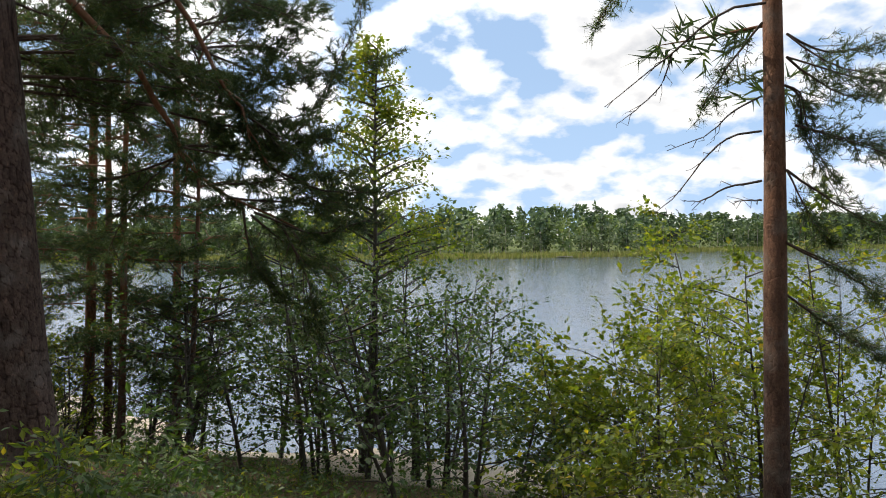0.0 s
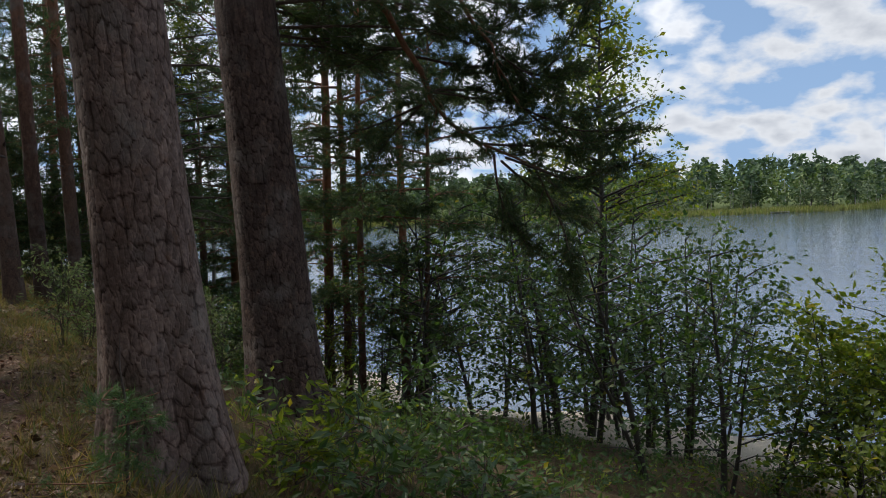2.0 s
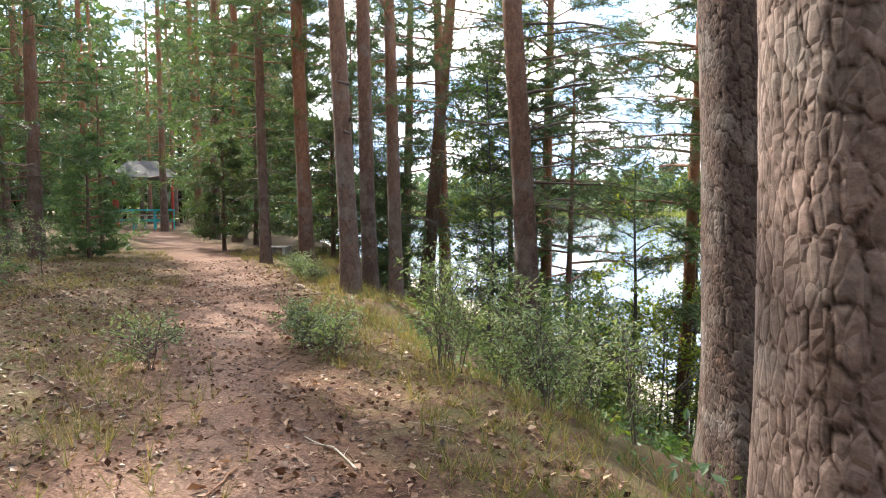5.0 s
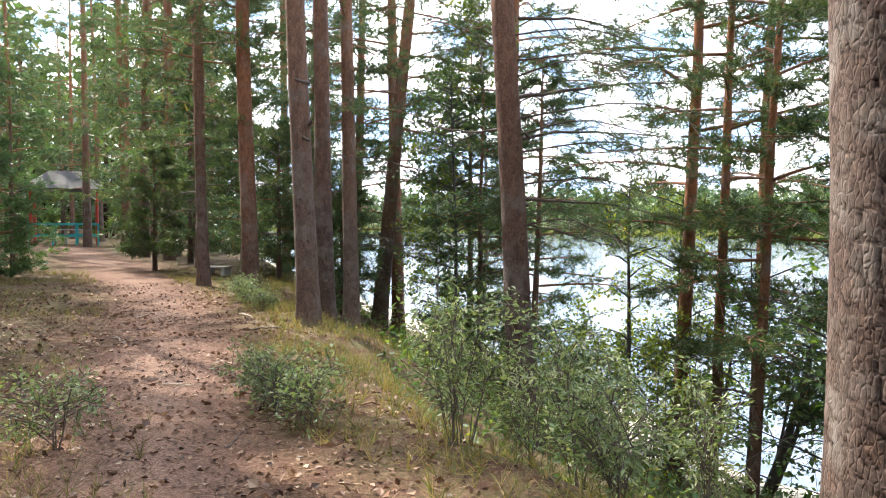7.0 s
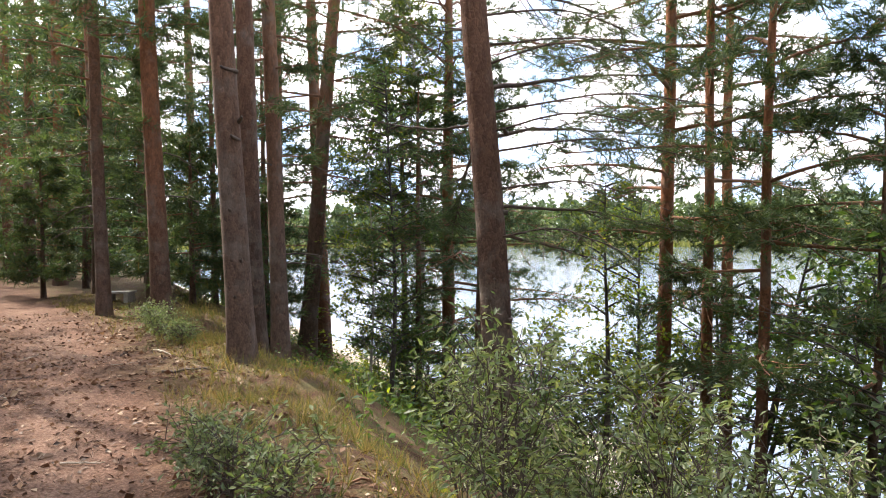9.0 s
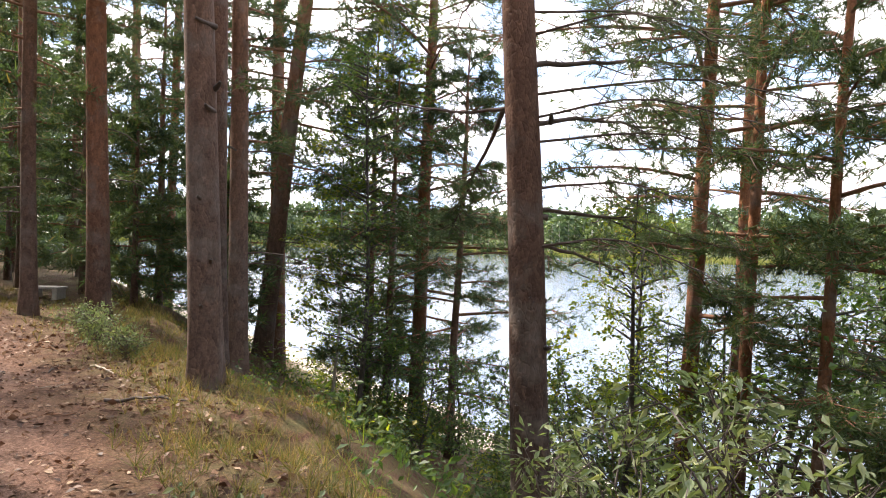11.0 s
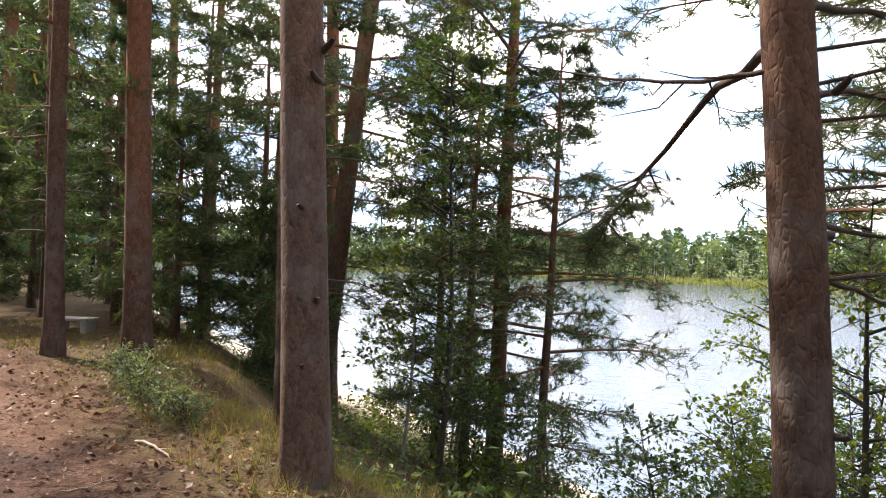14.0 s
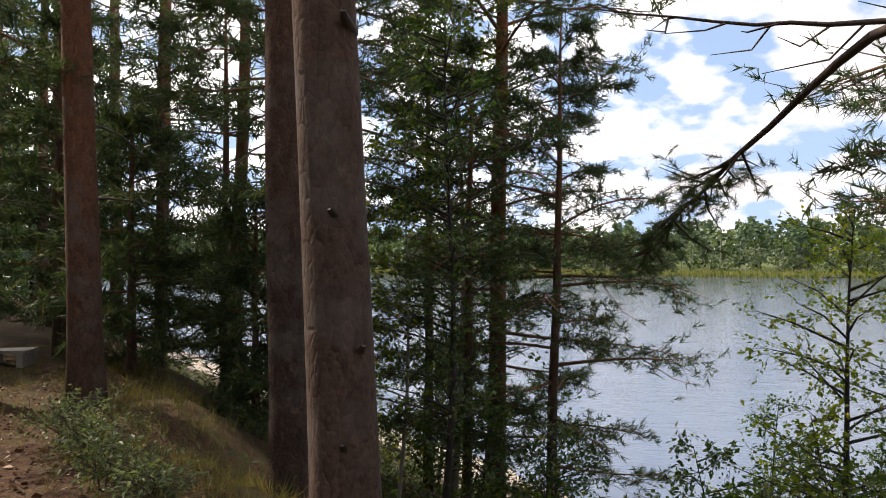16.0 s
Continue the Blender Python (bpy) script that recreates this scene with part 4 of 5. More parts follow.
# the last twelve are out of view, added to block sky light
spots += [(-21.0, 10.4), (-19.3, 8.7), (-18.2, 20.8), (-20.6, 21.6), (-23.0, 23.0), (-16.6, 20.9), (-22.0, 20.0), (5.5, -2.5), (8.5, 1.5), (2.5, -5.0), (9.5, 6.0), (-1.5, -5.2), (-5.0, -3.2), (6.0, -6.5), (11.5, -1.5), (12.5, 9.0), (-9.0, -1.5), (8.0, -4.0), (13.0, 4.0)]
taken = spots + [(-25.1, 12.4), (-30.7, 21.9), (-27.1, 20.0), (-18.3, 8.1), (-38.6, 24.2), (-40, 24), (-37, 22)]
wood_rng = random.Random(5)
tries = 0
while len(spots) < 104 and tries < 9000:
    tries += 1
    s, d = wood_rng.uniform(-22, 66), wood_rng.uniform(-26, 4.0)
    x, y = s * ALONG[0] + d * LAKEWARD[0], s * ALONG[1] + d * LAKEWARD[1]
    if float(track_mask(np.array(x), np.array(y))) < 2.6 or (d > -1 and s < 26) or (s < 16 and -5 < d and s > -7) or (s < 5 and d > -4.5 and s > -7):
        continue
    if all(math.hypot(x - a, y - b) > 2.0 for a, b in taken):
        spots.append((x, y))
        taken.append((x, y))
for n, (x, y) in enumerate(spots):
    k = 0.85 + 0.3 * wood_rng.random()
    copy_thing(variants[n % 4], pose(x, y, gz(x, y) - 0.08, 0, 0, wood_rng.uniform(0, 360)) @ Matrix.Diagonal((k, k, 1.0, 1)))

def wood_background():
    """The depth of the wood, past the trees that can be told apart, and unseen trees behind the camera that block sky
    light.
    """
    stems, green = Build(), Build()
    brng = np.random.default_rng(31)
    made = 0
    while made < 420:
        s, d = brng.uniform(-46, 110), brng.uniform(-58, 7)
        # low s: never in view, added only to darken the near trunks
        if not (s > 56 or d < -17 or s < -12 or (s < 4 and d < -7)) or (d > 2.5 and s < 70):
            continue
        made += 1
        x, y = s * ALONG[0] + d * LAKEWARD[0], s * ALONG[1] + d * LAKEWARD[1]
        z, h = gz(x, y), brng.uniform(14, 19)
        stems.tube([(x, y, z - 0.1), (x + brng.normal() * 0.2, y, z + h * 0.5), (x + brng.normal() * 0.4, y, z + h)], [0.17, 0.12, 0.03], 6)
        k = 290
        u = brng.random(k) ** 1.15
        a, r = brng.random(k) * 2 * np.pi, 2.6 * np.sqrt(brng.random(k)) * np.interp(u, [0, 0.3, 1], [0.8, 1, 0.35])
        pts = np.stack([x + np.cos(a) * r, y + np.sin(a) * r, z + 0.5 + (h - 0.5) * u], -1)
        green.leaves(pts, 0.95, 0.5, None, 0.45)
    tagged(new("wood_trunks", stems.mesh("wood_trunks", M_BARK_RED, True)), "many distant brown pine trunks deep in the wood", "trees", kind="stuff")
    tagged(new("wood_foliage", green.mesh("wood_foliage", M_NEEDLE)), "dark green pine foliage deep in the wood", "trees", kind="stuff")


wood_background()
pine((-3.17, 3.5), 0.85, 0.012, (0, 0), M_TWIG, first=0.12, boughs=12, reach=0.24, twigs=4, tufts=4, count=20, needle=0.055, width=0.003, low_dead=0, sides=6, rows=6, split=False, needles=M_NEEDLE_SUN, twig_len=0.1,
     label="small light green pine seedling in front of the old pine", group="pine seedlings", seed=3, name="pine_seedling", thick=0.25)

# broadleaf trees and shrubs on the slope
leafy((-1.98, 17.0), 10.0, 0.1, (0.62, 0), 1, 90, 2.6, 7, 10, 0.11, M_LEAF_LIGHT, M_ALDER, 0.45, "tall light green alder at the lake edge", rise=0.45)
bank_rng = random.Random(11)
n = 0
while n < 18:
    x, y = bank_rng.uniform(-9.5, 7.5), bank_rng.uniform(11.5, 19.5)
    b = x / y
    if b < -0.62 or math.hypot(x + 6.3, y - 13.5) < 1.2:
        continue
    if 0.05 < b < 0.3:
        tall = 1.5 - y * bank_rng.uniform(0.165, 0.24)
    elif b >= 0.3:
        tall = 1.5 - y * bank_rng.uniform(0.02, 0.16)
    else:
        tall = 1.5 + bank_rng.uniform(-1.1, 0.25)
    h = tall - gz(x, y)
    if h < 0.7:
        continue
    n += 1
    # bushes on the sunny right get the leaf colour with sunlight painted in
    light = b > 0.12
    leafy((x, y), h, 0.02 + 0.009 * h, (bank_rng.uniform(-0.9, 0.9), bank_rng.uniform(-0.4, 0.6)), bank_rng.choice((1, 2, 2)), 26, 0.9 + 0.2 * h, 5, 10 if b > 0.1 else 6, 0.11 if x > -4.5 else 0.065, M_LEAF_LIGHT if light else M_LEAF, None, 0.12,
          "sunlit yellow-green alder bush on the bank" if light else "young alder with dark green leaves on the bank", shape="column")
for x, y, top, wide in ((3.3, 11.6, 0.5, 1.3), (5.0, 11.4, 1.3, 1.5), (2.2, 12.6, -0.4, 1.2), (6.6, 11.8, 2.0, 1.6), (5.6, 13.4, 2.2, 1.5)):
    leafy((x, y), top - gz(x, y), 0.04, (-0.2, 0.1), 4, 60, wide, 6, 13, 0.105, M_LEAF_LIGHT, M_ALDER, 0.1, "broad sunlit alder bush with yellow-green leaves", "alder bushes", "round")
for x, y, top in ((-2.2, 18.6, 1.2), (-1.3, 17.2, 0.8), (0.1, 18.2, 0.6), (-3.2, 18.8, 1.5), (-0.4, 15.4, -0.2), (-2.7, 14.9, 0.3), (0.6, 15.9, 0.2), (-1.6, 19.6, 2.6)):
    leafy((x, y), top - gz(x, y), 0.05, (bank_rng.uniform(-0.6, 0.7), 0.1), 2, 34, 1.6, 6, 8, 0.115, M_LEAF, M_ALDER, 0.1, "leafy green alder standing at the water edge", "alders at the water edge", "column")
for x, y, top in ((1.6, 9.6, -1.2), (2.9, 9.4, -0.8)):
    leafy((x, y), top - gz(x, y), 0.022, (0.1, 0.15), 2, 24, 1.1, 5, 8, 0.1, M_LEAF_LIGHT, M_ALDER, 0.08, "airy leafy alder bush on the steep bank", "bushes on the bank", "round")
leafy((-5.9, 16.4), 4.6, 0.09, (1.6, 0.4), 2, 34, 1.6, 6, 14, 0.1, M_LEAF, M_ALDER, 0.3, "dark leaning alder above the sandy beach", shape="column")
leafy((-12.4, 16.7), 6.6, 0.055, (0.1, 0), 1, 74, 1.3, 6, 11, 0.072, M_LEAF, M_ALDER, 0.12, "slim birch with small glossy leaves on the slope", shape="column")
leafy((-12.95, 19.1), 10.6, 0.07, (0.1, 0.0), 1, 60, 1.1, 6, 9, 0.085, M_LEAF_LIGHT, M_BIRCH, 0.6, "slim birch with sunlit yellow-green top leaves", shape="column")
leafy((-13.3, 17.4), 5.6, 0.035, (0.2, 0), 1, 54, 1.0, 6, 10, 0.075, M_LEAF_LIGHT, M_BIRCH, 0.12, "thin pale birch on the slope", shape="column")
leafy((-7.82, 17.0), 5.4, 0.06, (0.35, 0), 1, 34, 1.4, 6, 16, 0.062, M_LEAF_LIGHT, M_ALDER, 0.35, "dark-stemmed alder with sparse light leaves at the shore", shape="column")
leafy((-7.55, 13.2), 4.2, 0.05, (0.15, 0), 1, 20, 0.8, 5, 10, 0.055, M_LEAF_LIGHT, M_ALDER, 0.3, "thin broken-topped dark alder stem on the slope", shape="column")
n = 0
while n < 16:
    x, y = bank_rng.uniform(-16, -6.5), bank_rng.uniform(14.2, 22.5)
    if math.hypot(x + 12.3, y - 19.5) < 1.0 or math.hypot(x + 6.6, y - 13.8) < 1.3:
        continue
    h = bank_rng.uniform(-2.2, -0.3) - gz(x, y)
    if h < 0.8:
        continue
    n += 1
    leafy((x, y), h, 0.015 + 0.008 * h, (bank_rng.uniform(-0.2, 0.4), bank_rng.uniform(-0.2, 0.3)), bank_rng.choice((1, 1, 2)), 24, 0.75, 5, 11, 0.065, bank_rng.choice((M_LEAF, M_LEAF_LIGHT)), None, 0.15,
          "young alder sapling near the water", "alder saplings", "column")

for x, y, top, m in ((-8.6, 13.7, -0.1, M_LEAF), (-7.9, 14.4, 0.3, M_LEAF_LIGHT), (-8.9, 14.9, -0.2, M_LEAF), (-7.1, 15.0, 0.5, M_LEAF), (-6.8, 12.9, 0.1, M_LEAF_LIGHT), (-8.0, 12.9, -0.5, M_LEAF), (-7.3, 13.8, 0.0, M_LEAF)):
    leafy((x, y), top - gz(x, y), 0.025, (bank_rng.uniform(-0.3, 0.4), 0.2), 2, 38, 0.85, 5, 12, 0.06, m, M_ALDER, 0.12, "slim alder sapling with small leaves on the slope", "alder saplings", "column")

# shrubs along the brow
for x, y, h in ((-6.7, 6.9, 1.05), (-6.95, 7.5, 1.1), (-6.5, 7.6, 1.15), (-6.3, 8.3, 1.2), (-6.9, 8.2, 1.1), (-7.3, 7.9, 0.9), (-6.0, 7.2, 1.0), (-5.6, 6.7, 0.6), (-5.9, 8.0, 1.2), (-5.3, 7.6, 1.0)):
    leafy((x, y), h, 0.006, (0, 0), 6, 34, 0.24, 4, 6, 0.05, M_WILLOW, M_TWIG, 0.15, "upright grey-green willow shrub on the brow", "shrubs on the brow", "round", "shrub", 0.02, 0.34, "shrub", 1.5)
for x, y, h, m in ((-2.3, 4.6, 0.85, M_LEAF), (-2.0, 5.3, 0.9, M_LEAF), (-2.9, 5.2, 0.7, M_LEAF_LIGHT), (-1.6, 4.4, 0.5, M_LEAF), (-2.5, 6.0, 1.0, M_LEAF), (-3.0, 4.8, 0.35, M_LEAF_LIGHT)):
    leafy((x, y), h, 0.007, (0, 0.1), 3, 16, 0.36, 4, 6, 0.085, m, M_TWIG, 0.15, "leafy green sapling at the foot of the old pines", "saplings by the old pines", "round", "sapling", 0.02, 0.4, "shrub", 0.5)
for x, y, h in ((-16.6, 7.8, 1.3), (-15.2, 7.0, 1.0), (-17.8, 9.0, 1.2), (-8.8, 5.6, 0.45), (-14.3, 12.3, 0.36), (-13.2, 11.5, 0.38), (-13.7, 12.0, 0.3), (-12.6, 11.2, 0.26), (-20.0, 9.0, 1.5), (-8.2, 6.9, 0.42), (-7.8, 6.8, 0.36), (-8.5, 7.05, 0.36)):
    leafy((x, y), h, 0.006, (0, 0), 4, 26, 0.22 + 0.2 * h, 4, 8, 0.04, M_WILLOW, M_TWIG, 0.1, "small pale green shrub beside the path", "low shrubs by the path", "round", "shrub", 0.02, 0.45, "shrub", 0.8)

# ---- grass, litter and sticks ----
def scatter(count, low, high, keep):
    s, d = rng.uniform(low[0], high[0], count), rng.uniform(low[1], high[1], count)
    x, y = s * ALONG[0] + d * LAKEWARD[0], s * ALONG[1] + d * LAKEWARD[1]
    ok = keep(x, y, s, d)
    x, y = x[ok], y[ok]
    return np.stack([x, y, ground_z(x, y)], -1)


def build_grass():
    b = Build()
    p = scatter(15000, (-2, -7), (26, 2.2), lambda x, y, s, d: (track_mask(x, y) > 0.75) & (vnoise(x * 0.9 + 5, y * 0.9) + 0.25 * (d > brow_at(s) - 0.7) > 0.52 + 0.2 * rng.random(len(x))))
    up = np.tile([0, 0, 1.0], (len(p), 1)) + rng.normal(size=(len(p), 3)) * 0.15
    b.needles(p, up, 8, 0.12, 0.005, 0.75, 0.02)
    p = scatter(2300, (-1, 0.4), (26, 2.6), lambda x, y, s, d: np.abs(d - brow_at(s)) < 0.75)
    b.needles(p, np.tile([0, 0, 1.0], (len(p), 1)), 8, 0.2, 0.006, 0.75, 0.03)
    c = np.array([(-13.5, 11.9), (-12.9, 11.5), (-14.2, 12.6), (-12.2, 11.2), (-15.0, 12.9), (-11.6, 10.9), (-7.6, 4.6), (-8.2, 5.0), (-7.2, 4.2), (-9.0, 5.4), (-5.6, 3.1), (-6.3, 3.5), (-5.2, 2.6), (-12.95, 12.0), (-13.2, 12.2), (-12.6, 11.85), (-9.5, 9.25), (-9.9, 9.35), (-10.4, 9.9), (-11.2, 11.0)])
    q = np.repeat(c, 34, 0) + rng.normal(size=(len(c) * 34, 2)) * 0.34
    p = np.stack([q[:, 0], q[:, 1], ground_z(q[:, 0], q[:, 1])], -1)
    b.needles(p, np.tile([0, 0, 1.0], (len(p), 1)), 8, 0.17, 0.005, 0.75, 0.03)
    tagged(new("grass", b.mesh("grass", M_GRASS)), "thin tufts of green and straw-coloured grass on the forest floor", "grass", kind="stuff")


def build_litter():
    b = Build()
    p = scatter(36000, (0, -5.5), (22, 1.6), lambda x, y, s, d: rng.random(len(x)) < np.clip(1.3 - s / 26, 0.2, 1) * np.clip(0.25 + 1.5 * vnoise(x * 2.2, y * 2.2), 0, 1))
    p[:, 2] += 0.01
    b.leaves(p, 0.042, 0.62, None, 0.7)
    p = scatter(6000, (0, -5.0), (20, 1.5), lambda x, y, s, d: vnoise(x * 1.3 + 3, y * 1.3) + 0.15 * track_mask(x, y) > 0.62)
    p[:, 2] += 0.015
    b.leaves(p, 0.065, 0.5, None, 0.75)
    p = scatter(12000, (0, -4.5), (18, 1.6), lambda x, y, s, d: rng.random(len(x)) < 0.9)
    flat = rng.normal(size=(len(p), 3)) * np.array([1, 1, 0.06])
    p[:, 2] += 0.01
    b.needles(p, flat / np.linalg.norm(flat, axis=1)[:, None], 3, 0.08, 0.004, 0.35, 0.02)
    tagged(new("litter", b.mesh("litter", M_LITTER)), "dry brown needles, leaves and bark flakes on the ground", "litter", kind="stuff")


def stick(x, y, length, radius, turn, mat=None, label="dry fallen stick lying on the needle litter", lift=0.012):
    b = Build()
    c, d = math.cos(turn), math.sin(turn)
    t = np.linspace(-0.5, 0.5, 7)
    px, py = x + c * t * length, y + d * t * length + 0.04 * length * np.sin(t * 7 + x * 9)
    pz = np.array([gz(a, e) for a, e in zip(px, py)]) + radius + lift * np.sin(t * 9 + y) ** 2
    b.tube(np.stack([px, py, pz], -1), np.linspace(radius, radius * 0.45, 7), 6)
    for q in (2, 4):
        a = np.array([px[q], py[q], pz[q]])
        b.tube(np.stack([a, a + np.array([c * 0.12 - d * 0.1 * (q - 3), d * 0.12 + c * 0.1 * (q - 3), 0.01]) * length * 1.2]), [radius * 0.5, radius * 0.2], 4)
    return tagged(new("stick", b.mesh("stick", mat or M_WOOD, True)), label, "stick", "sticks on the ground")


def build_undergrowth():
    """Low herbs, bilberry and ferns that cover the bank below the brow."""
    low, light = Build(), Build()
    x, y = rng.uniform(-26, 9, 9000), rng.uniform(1, 25, 9000)
    s, d = x * ALONG[0] + y * ALONG[1], x * LAKEWARD[0] + y * LAKEWARD[1]
    z = ground_z(x, y)
    keep = (d > brow_at(s) + 0.7) & (z > -3.55) & (vnoise(x * 0.8, y * 0.8 + 3) > 0.22)
    for b, share in ((low, 0.0), (light, 0.72)):
        pick = keep & ((rng.random(9000) > 0.85) == (share > 0))
        base = np.stack([x, y, z], -1)[pick]
        k = len(base)
        c = np.repeat(base, 9, 0)
        c += rng.normal(size=c.shape) * np.array([0.13, 0.13, 0]) + np.array([0, 0, 1.0]) * rng.random((len(c), 1)) * np.repeat(0.15 + 0.4 * rng.random((k, 1)), 9, 0)
        b.leaves(c, 0.085, 0.6, None, 0.5)
        b.needles(base, np.tile([0, 0, 1.0], (k, 1)), 4, 0.4, 0.007, 0.5, 0.02)
    tagged(new("undergrowth", low.mesh("undergrowth", M_LEAF)), "low dark green herbs covering the lake bank", "undergrowth", kind="stuff")
    tagged(new("undergrowth", light.mesh("undergrowth", M_LEAF_LIGHT)), "light green ferns and herbs on the lake bank", "undergrowth", kind="stuff")


build_undergrowth()
build_grass()
build_litter()
stick_rng = random.Random(4)
stick(-12.3, 10.6, 0.5, 0.014, -0.4)
stick(-10.9, 9.6, 0.6, 0.016, 0.6, M_TWIG)
for n in range(34):
    s, d = stick_rng.uniform(2.5, 17), stick_rng.uniform(-3.2, 1.0)
    stick(s * ALONG[0] + d * LAKEWARD[0], s * ALONG[1] + d * LAKEWARD[1], stick_rng.uniform(0.2, 0.7), stick_rng.uniform(0.004, 0.009), stick_rng.uniform(0, 6.3), stick_rng.choice((M_WOOD, M_TWIG, M_LIMB)))


# ---- root, box, shelter ----
def build_root():
    root = thing("exposed_root", (-10.6, 10.4, 0), "thick dark exposed root hanging over the eroded brow", "root")
    b = Build()
    line = smooth_line([(-0.15, 0.05, -0.1), (0.06, 0.25, -0.22), (0.3, 0.6, -0.42), (0.44, 0.92, -0.7), (0.5, 1.1, -1.0)], 12)
    b.tube(line, np.linspace(0.05, 0.035, 12), 9)
    part("root_stem", b, M_ROOT, root, smooth=True)
    for k in range(5):
        b = Build()
        st = line[2 + 2 * k]
        b.tube(smooth_line([st, st + np.array([0.1 - 0.05 * k, 0.12, -0.15]), st + np.array([0.2 - 0.1 * k, 0.16, -0.4])], 5), np.linspace(0.014, 0.004, 5), 5)
        part("rootlet", b, M_ROOT, root, smooth=True)


def build_box():
    x, y = -18.36, 15.53
    z = gz(x, y)
    z = min(z, 0.05)
    box = thing("low_bench", (x, y, z), "low grey weathered board bench at the edge of the wood", "bench", turn=20)
    for k in range(3):
        b = Build()
        b.box((0, -0.13 + 0.13 * k, 0.24), (0.6, 0.12, 0.035))
        part("board", b, M_BOARD, box)
    for px in (-0.22, 0.22):
        b = Build()
        b.box((px, 0, 0.11), (0.09, 0.34, 0.225))
        part("leg", b, M_BOARD, box)


def build_shelter():
    x, y = -38.6, 24.2
    hut = thing("garden_shelter", (x, y, gz(x, y)), "small open shelter with red posts, teal rails and a grey roof", "shelter", turn=56)
    for px in (-1.4, 1.4):
        for py in (-1.2, 1.2):
            b = Build()
            b.tube([(px, py, 0), (px, py, 2.75)], 0.07, 8)
            part("post", b, M_RED, hut, smooth=True)
    b = Build()
    e, top = [(-1.8, -1.6, 2.7), (1.8, -1.6, 2.7), (1.8, 1.6, 2.7), (-1.8, 1.6, 2.7)], [(-0.7, 0, 3.6), (0.7, 0, 3.6)]
    low = [(p[0], p[1], p[2] - 0.07) for p in e]
    b.add(e + top + low, [(0, 1, 5), (0, 5, 4), (1, 2, 5), (2, 3, 4), (2, 4, 5), (3, 0, 4), (6, 7, 1), (6, 1, 0), (7, 8, 2), (7, 2, 1), (8, 9, 3), (8, 3, 2), (9, 6, 0), (9, 0, 3), (6, 9, 8), (6, 8, 7)])
    part("roof", b, M_ROOF_SHADED, hut)
    for side in (-1.2, 1.2):
        for h in (0.45, 1.0):
            b = Build()
            b.box((0, side * 1.12, h), (2.9, 0.05, 0.09))
            part("rail", b, M_TEAL, hut)
        for px in (-1.45, -0.5, 0.5, 1.45):
            b = Build()
            b.box((px, side * 1.12, 0.52), (0.08, 0.08, 1.06))
            part("baluster", b, M_TEAL, hut)
    b = Build()
    b.box((0, 0.3, 0.72), (1.6, 0.8, 0.05))
    b.box((0, 0.3, 0.35), (0.12, 0.5, 0.7))
    part("table", b, M_BOARD, hut)


build_root()
build_box()
build_shelter()


# ---- far shore ----
def shore(x):
    return float(np.interp(x, SHORE_X, SHORE_Y))


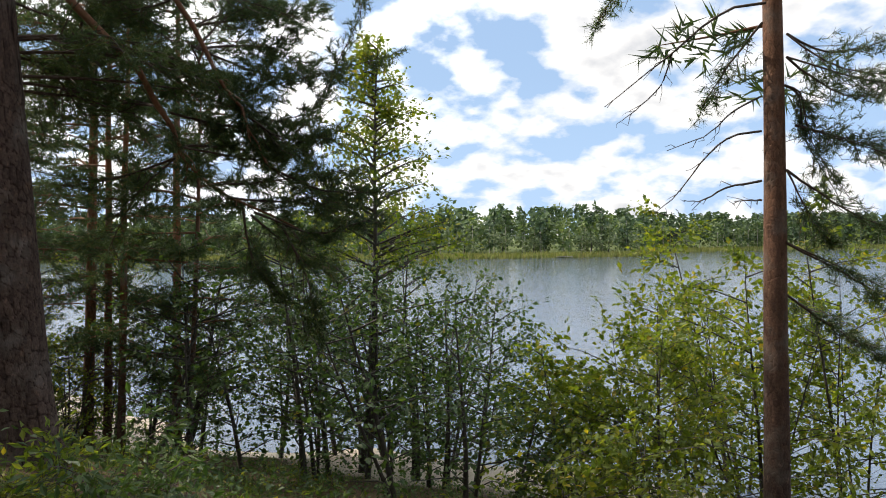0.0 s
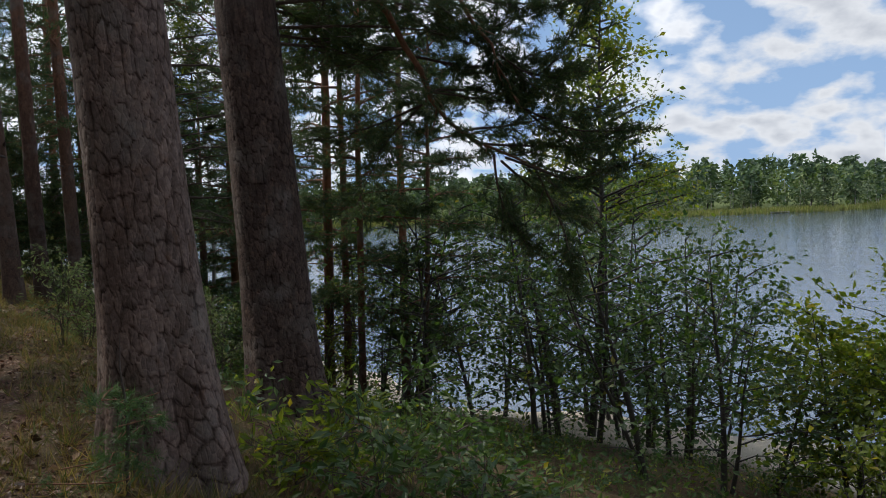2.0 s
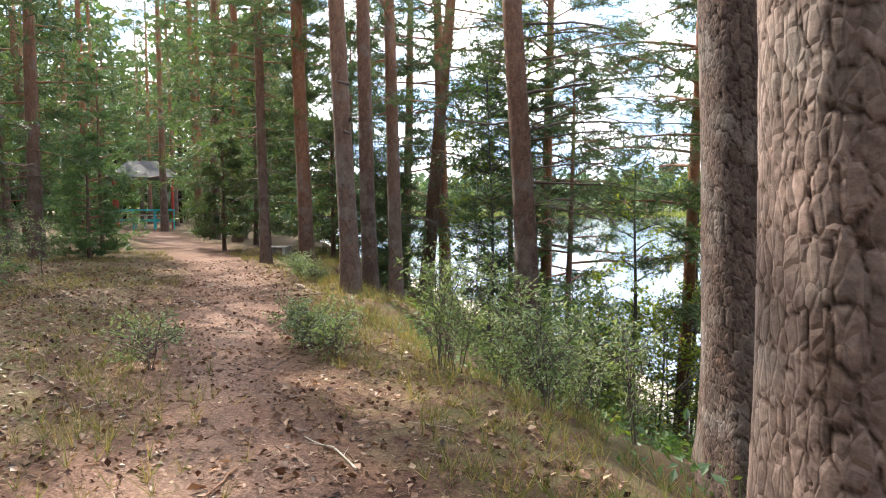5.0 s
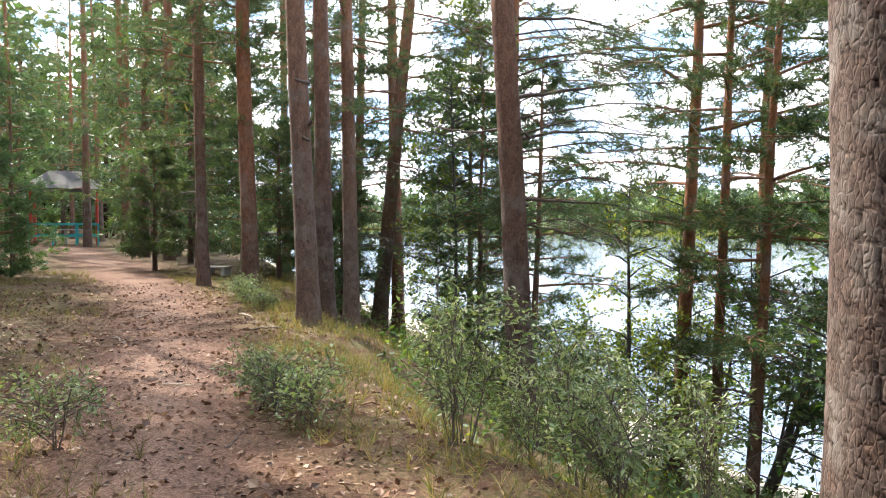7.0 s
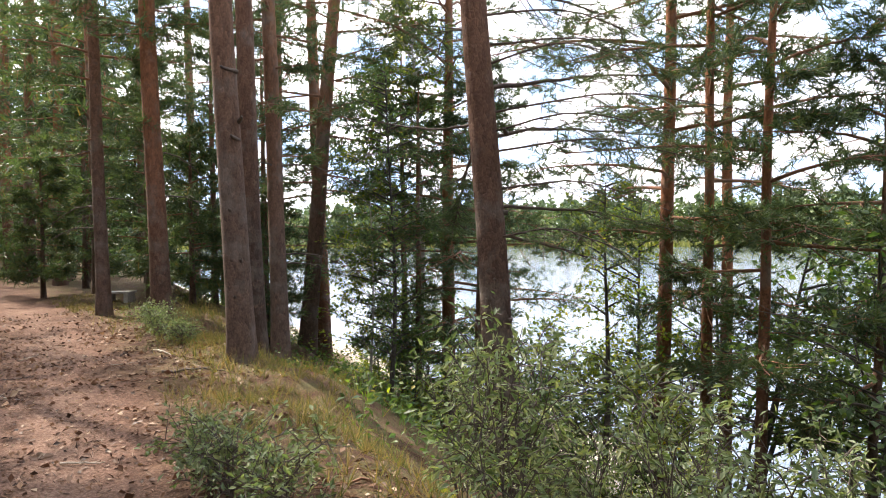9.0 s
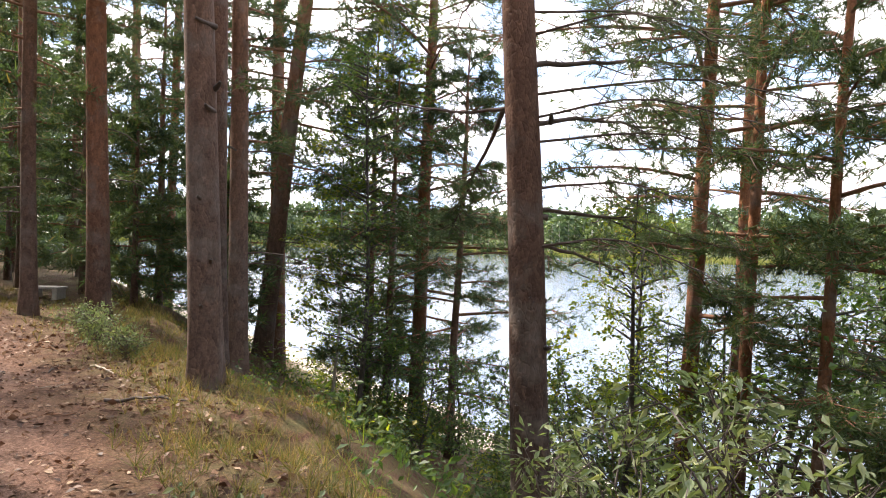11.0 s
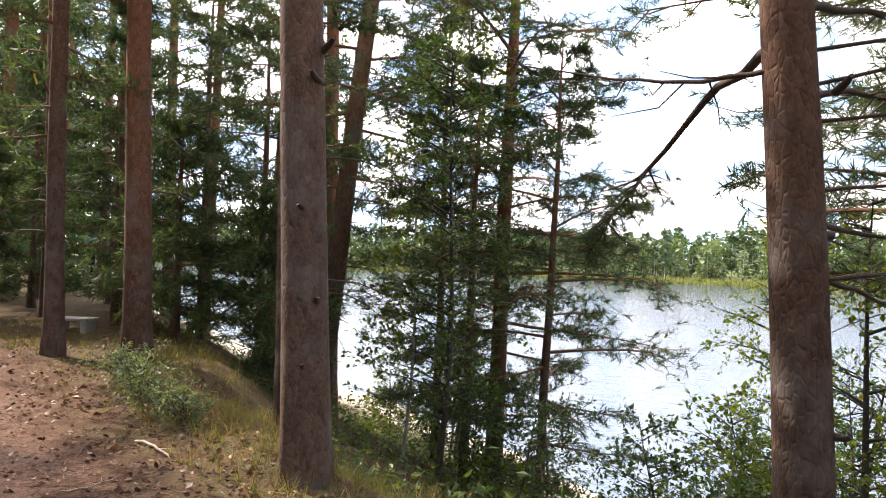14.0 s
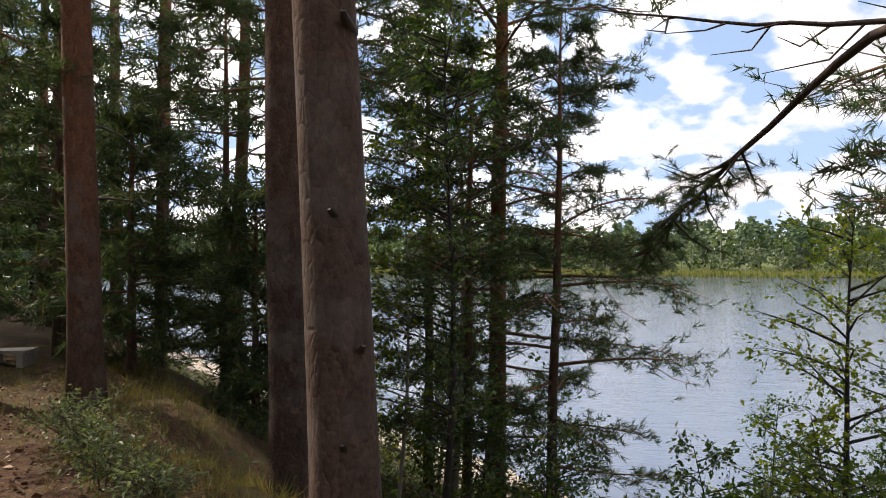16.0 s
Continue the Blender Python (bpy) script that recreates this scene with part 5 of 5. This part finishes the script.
def far_woods():
    needle, leaf, stems = Build(), Build(), Build()
    frng = np.random.default_rng(21)
    for row, (count, near, deep, k) in enumerate(((420, 6, 26, 105), (420, 26, 60, 80), (420, 60, 140, 60))):
        for n in range(count):
            x = frng.uniform(-330, 330)
            y = shore(x) + frng.uniform(near, deep)
            z = float(ground_z(np.array([x]), np.array([y]))[0])
            soft = frng.random() < (0.6, 0.35, 0.15)[row]
            h = frng.uniform(10, 16) if soft else frng.uniform(14, 20)
            w = h * (frng.uniform(0.2, 0.28) if soft else frng.uniform(0.12, 0.18))
            u = frng.random(k)
            prof = np.sin(np.clip(u * 0.93 + 0.07, 0, 1) * np.pi) ** 0.6 if soft else (1 - u) ** 0.55 * np.clip(u * 6, 0, 1)
            a = frng.random(k) * 2 * np.pi
            r = w * prof * (0.7 + 0.35 * frng.random(k))
            base = 0.1 if soft else 0.25
            pts = np.stack([x + np.cos(a) * r, y + np.sin(a) * r, z + h * (base + (1 - base) * u)], -1)
            (leaf if soft else needle).leaves(pts, h * 0.105, 0.35, None, 0.8)
            if row == 0:
                stems.tube([(x, y, z), (x, y, z + h * 0.8)], [0.18, 0.08], 4)
    for name, b, m, text in (("far_pines", needle, M_FAR_PINE, "dark green pine wood on the far shore"), ("far_broadleaf_wood", leaf, M_FAR_LEAF, "mid-green broadleaf wood on the far shore"), ("far_trunks", stems, M_BIRCH, "pale thin trunks among the far trees")):
        tagged(new(name, b.mesh(name, m)), text, "trees", kind="stuff")
    reeds = Build()
    x = frng.uniform(-330, 330, 15000)
    y = np.interp(x, SHORE_X, SHORE_Y) + frng.uniform(-3, 7, 15000)
    z = np.maximum(ground_z(x, y), WATER - 0.2)
    reeds.needles(np.stack([x, y, z], -1), np.tile([0, 0, 1.0], (len(x), 1)), 2, 2.0, 0.5, 0.25, 0.1)
    tagged(new("reeds", reeds.mesh("reeds", M_REED)), "yellow-green reed belt along the far shore", "reeds", kind="stuff")


def far_willow(x, back, h):
    y = shore(x) + back
    z = gz(x, y)
    root = thing("willow_tree", (x, y, z), "round silvery willow on the far shore", "tree", "willows on the far shore")
    t = Build()
    t.tube([(0, 0, -0.3), (0.2, 0, h * 0.5)], [0.3, 0.15], 6)
    part("trunk", t, M_ALDER, root, smooth=True)
    b = Build()
    k = 420
    lobes = rng.normal(size=(9, 3)) * np.array([0.26, 0.26, 0.16]) * h + np.array([0, 0, h * 0.55])
    c = lobes[rng.integers(0, 9, k)]
    way = rng.normal(size=(k, 3))
    way /= np.linalg.norm(way, axis=1)[:, None]
    b.leaves(c + way * h * 0.22 * (0.75 + 0.35 * rng.random((k, 1))), h * 0.085, 0.35, None, 0.7)
    part("crown", b, M_FAR_WILLOW, root, kind="stuff")


def build_jetty():
    x = 44.0
    y = shore(x) - 2
    j = thing("jetty", (x, y, WATER), "small pale wooden jetty at the far shore", "jetty")
    for k in range(6):
        b = Build()
        b.box((-2.5 + k, 0, 0.45), (0.92, 3.0, 0.12))
        part("plank", b, M_BOARD, j)
    for px in (-2.6, 2.6):
        for py in (-1.2, 1.2):
            b = Build()
            b.tube([(px, py, -0.8), (px, py, 0.4)], 0.1, 6)
            part("pile", b, M_WOOD, j)


far_woods()
for x, back, h in ((-8, 7, 9), (8, 8, 10), (22, 7, 9.5), (34, 9, 8), (56, 7, 10), (63, 8, 12), (70, 8, 10), (-40, 8, 9), (-70, 8, 11), (-110, 7, 9), (-150, 8, 10), (-20, 8, 8), (95, 9, 9), (120, 8, 9)):
    far_willow(x, back, h)
build_jetty()
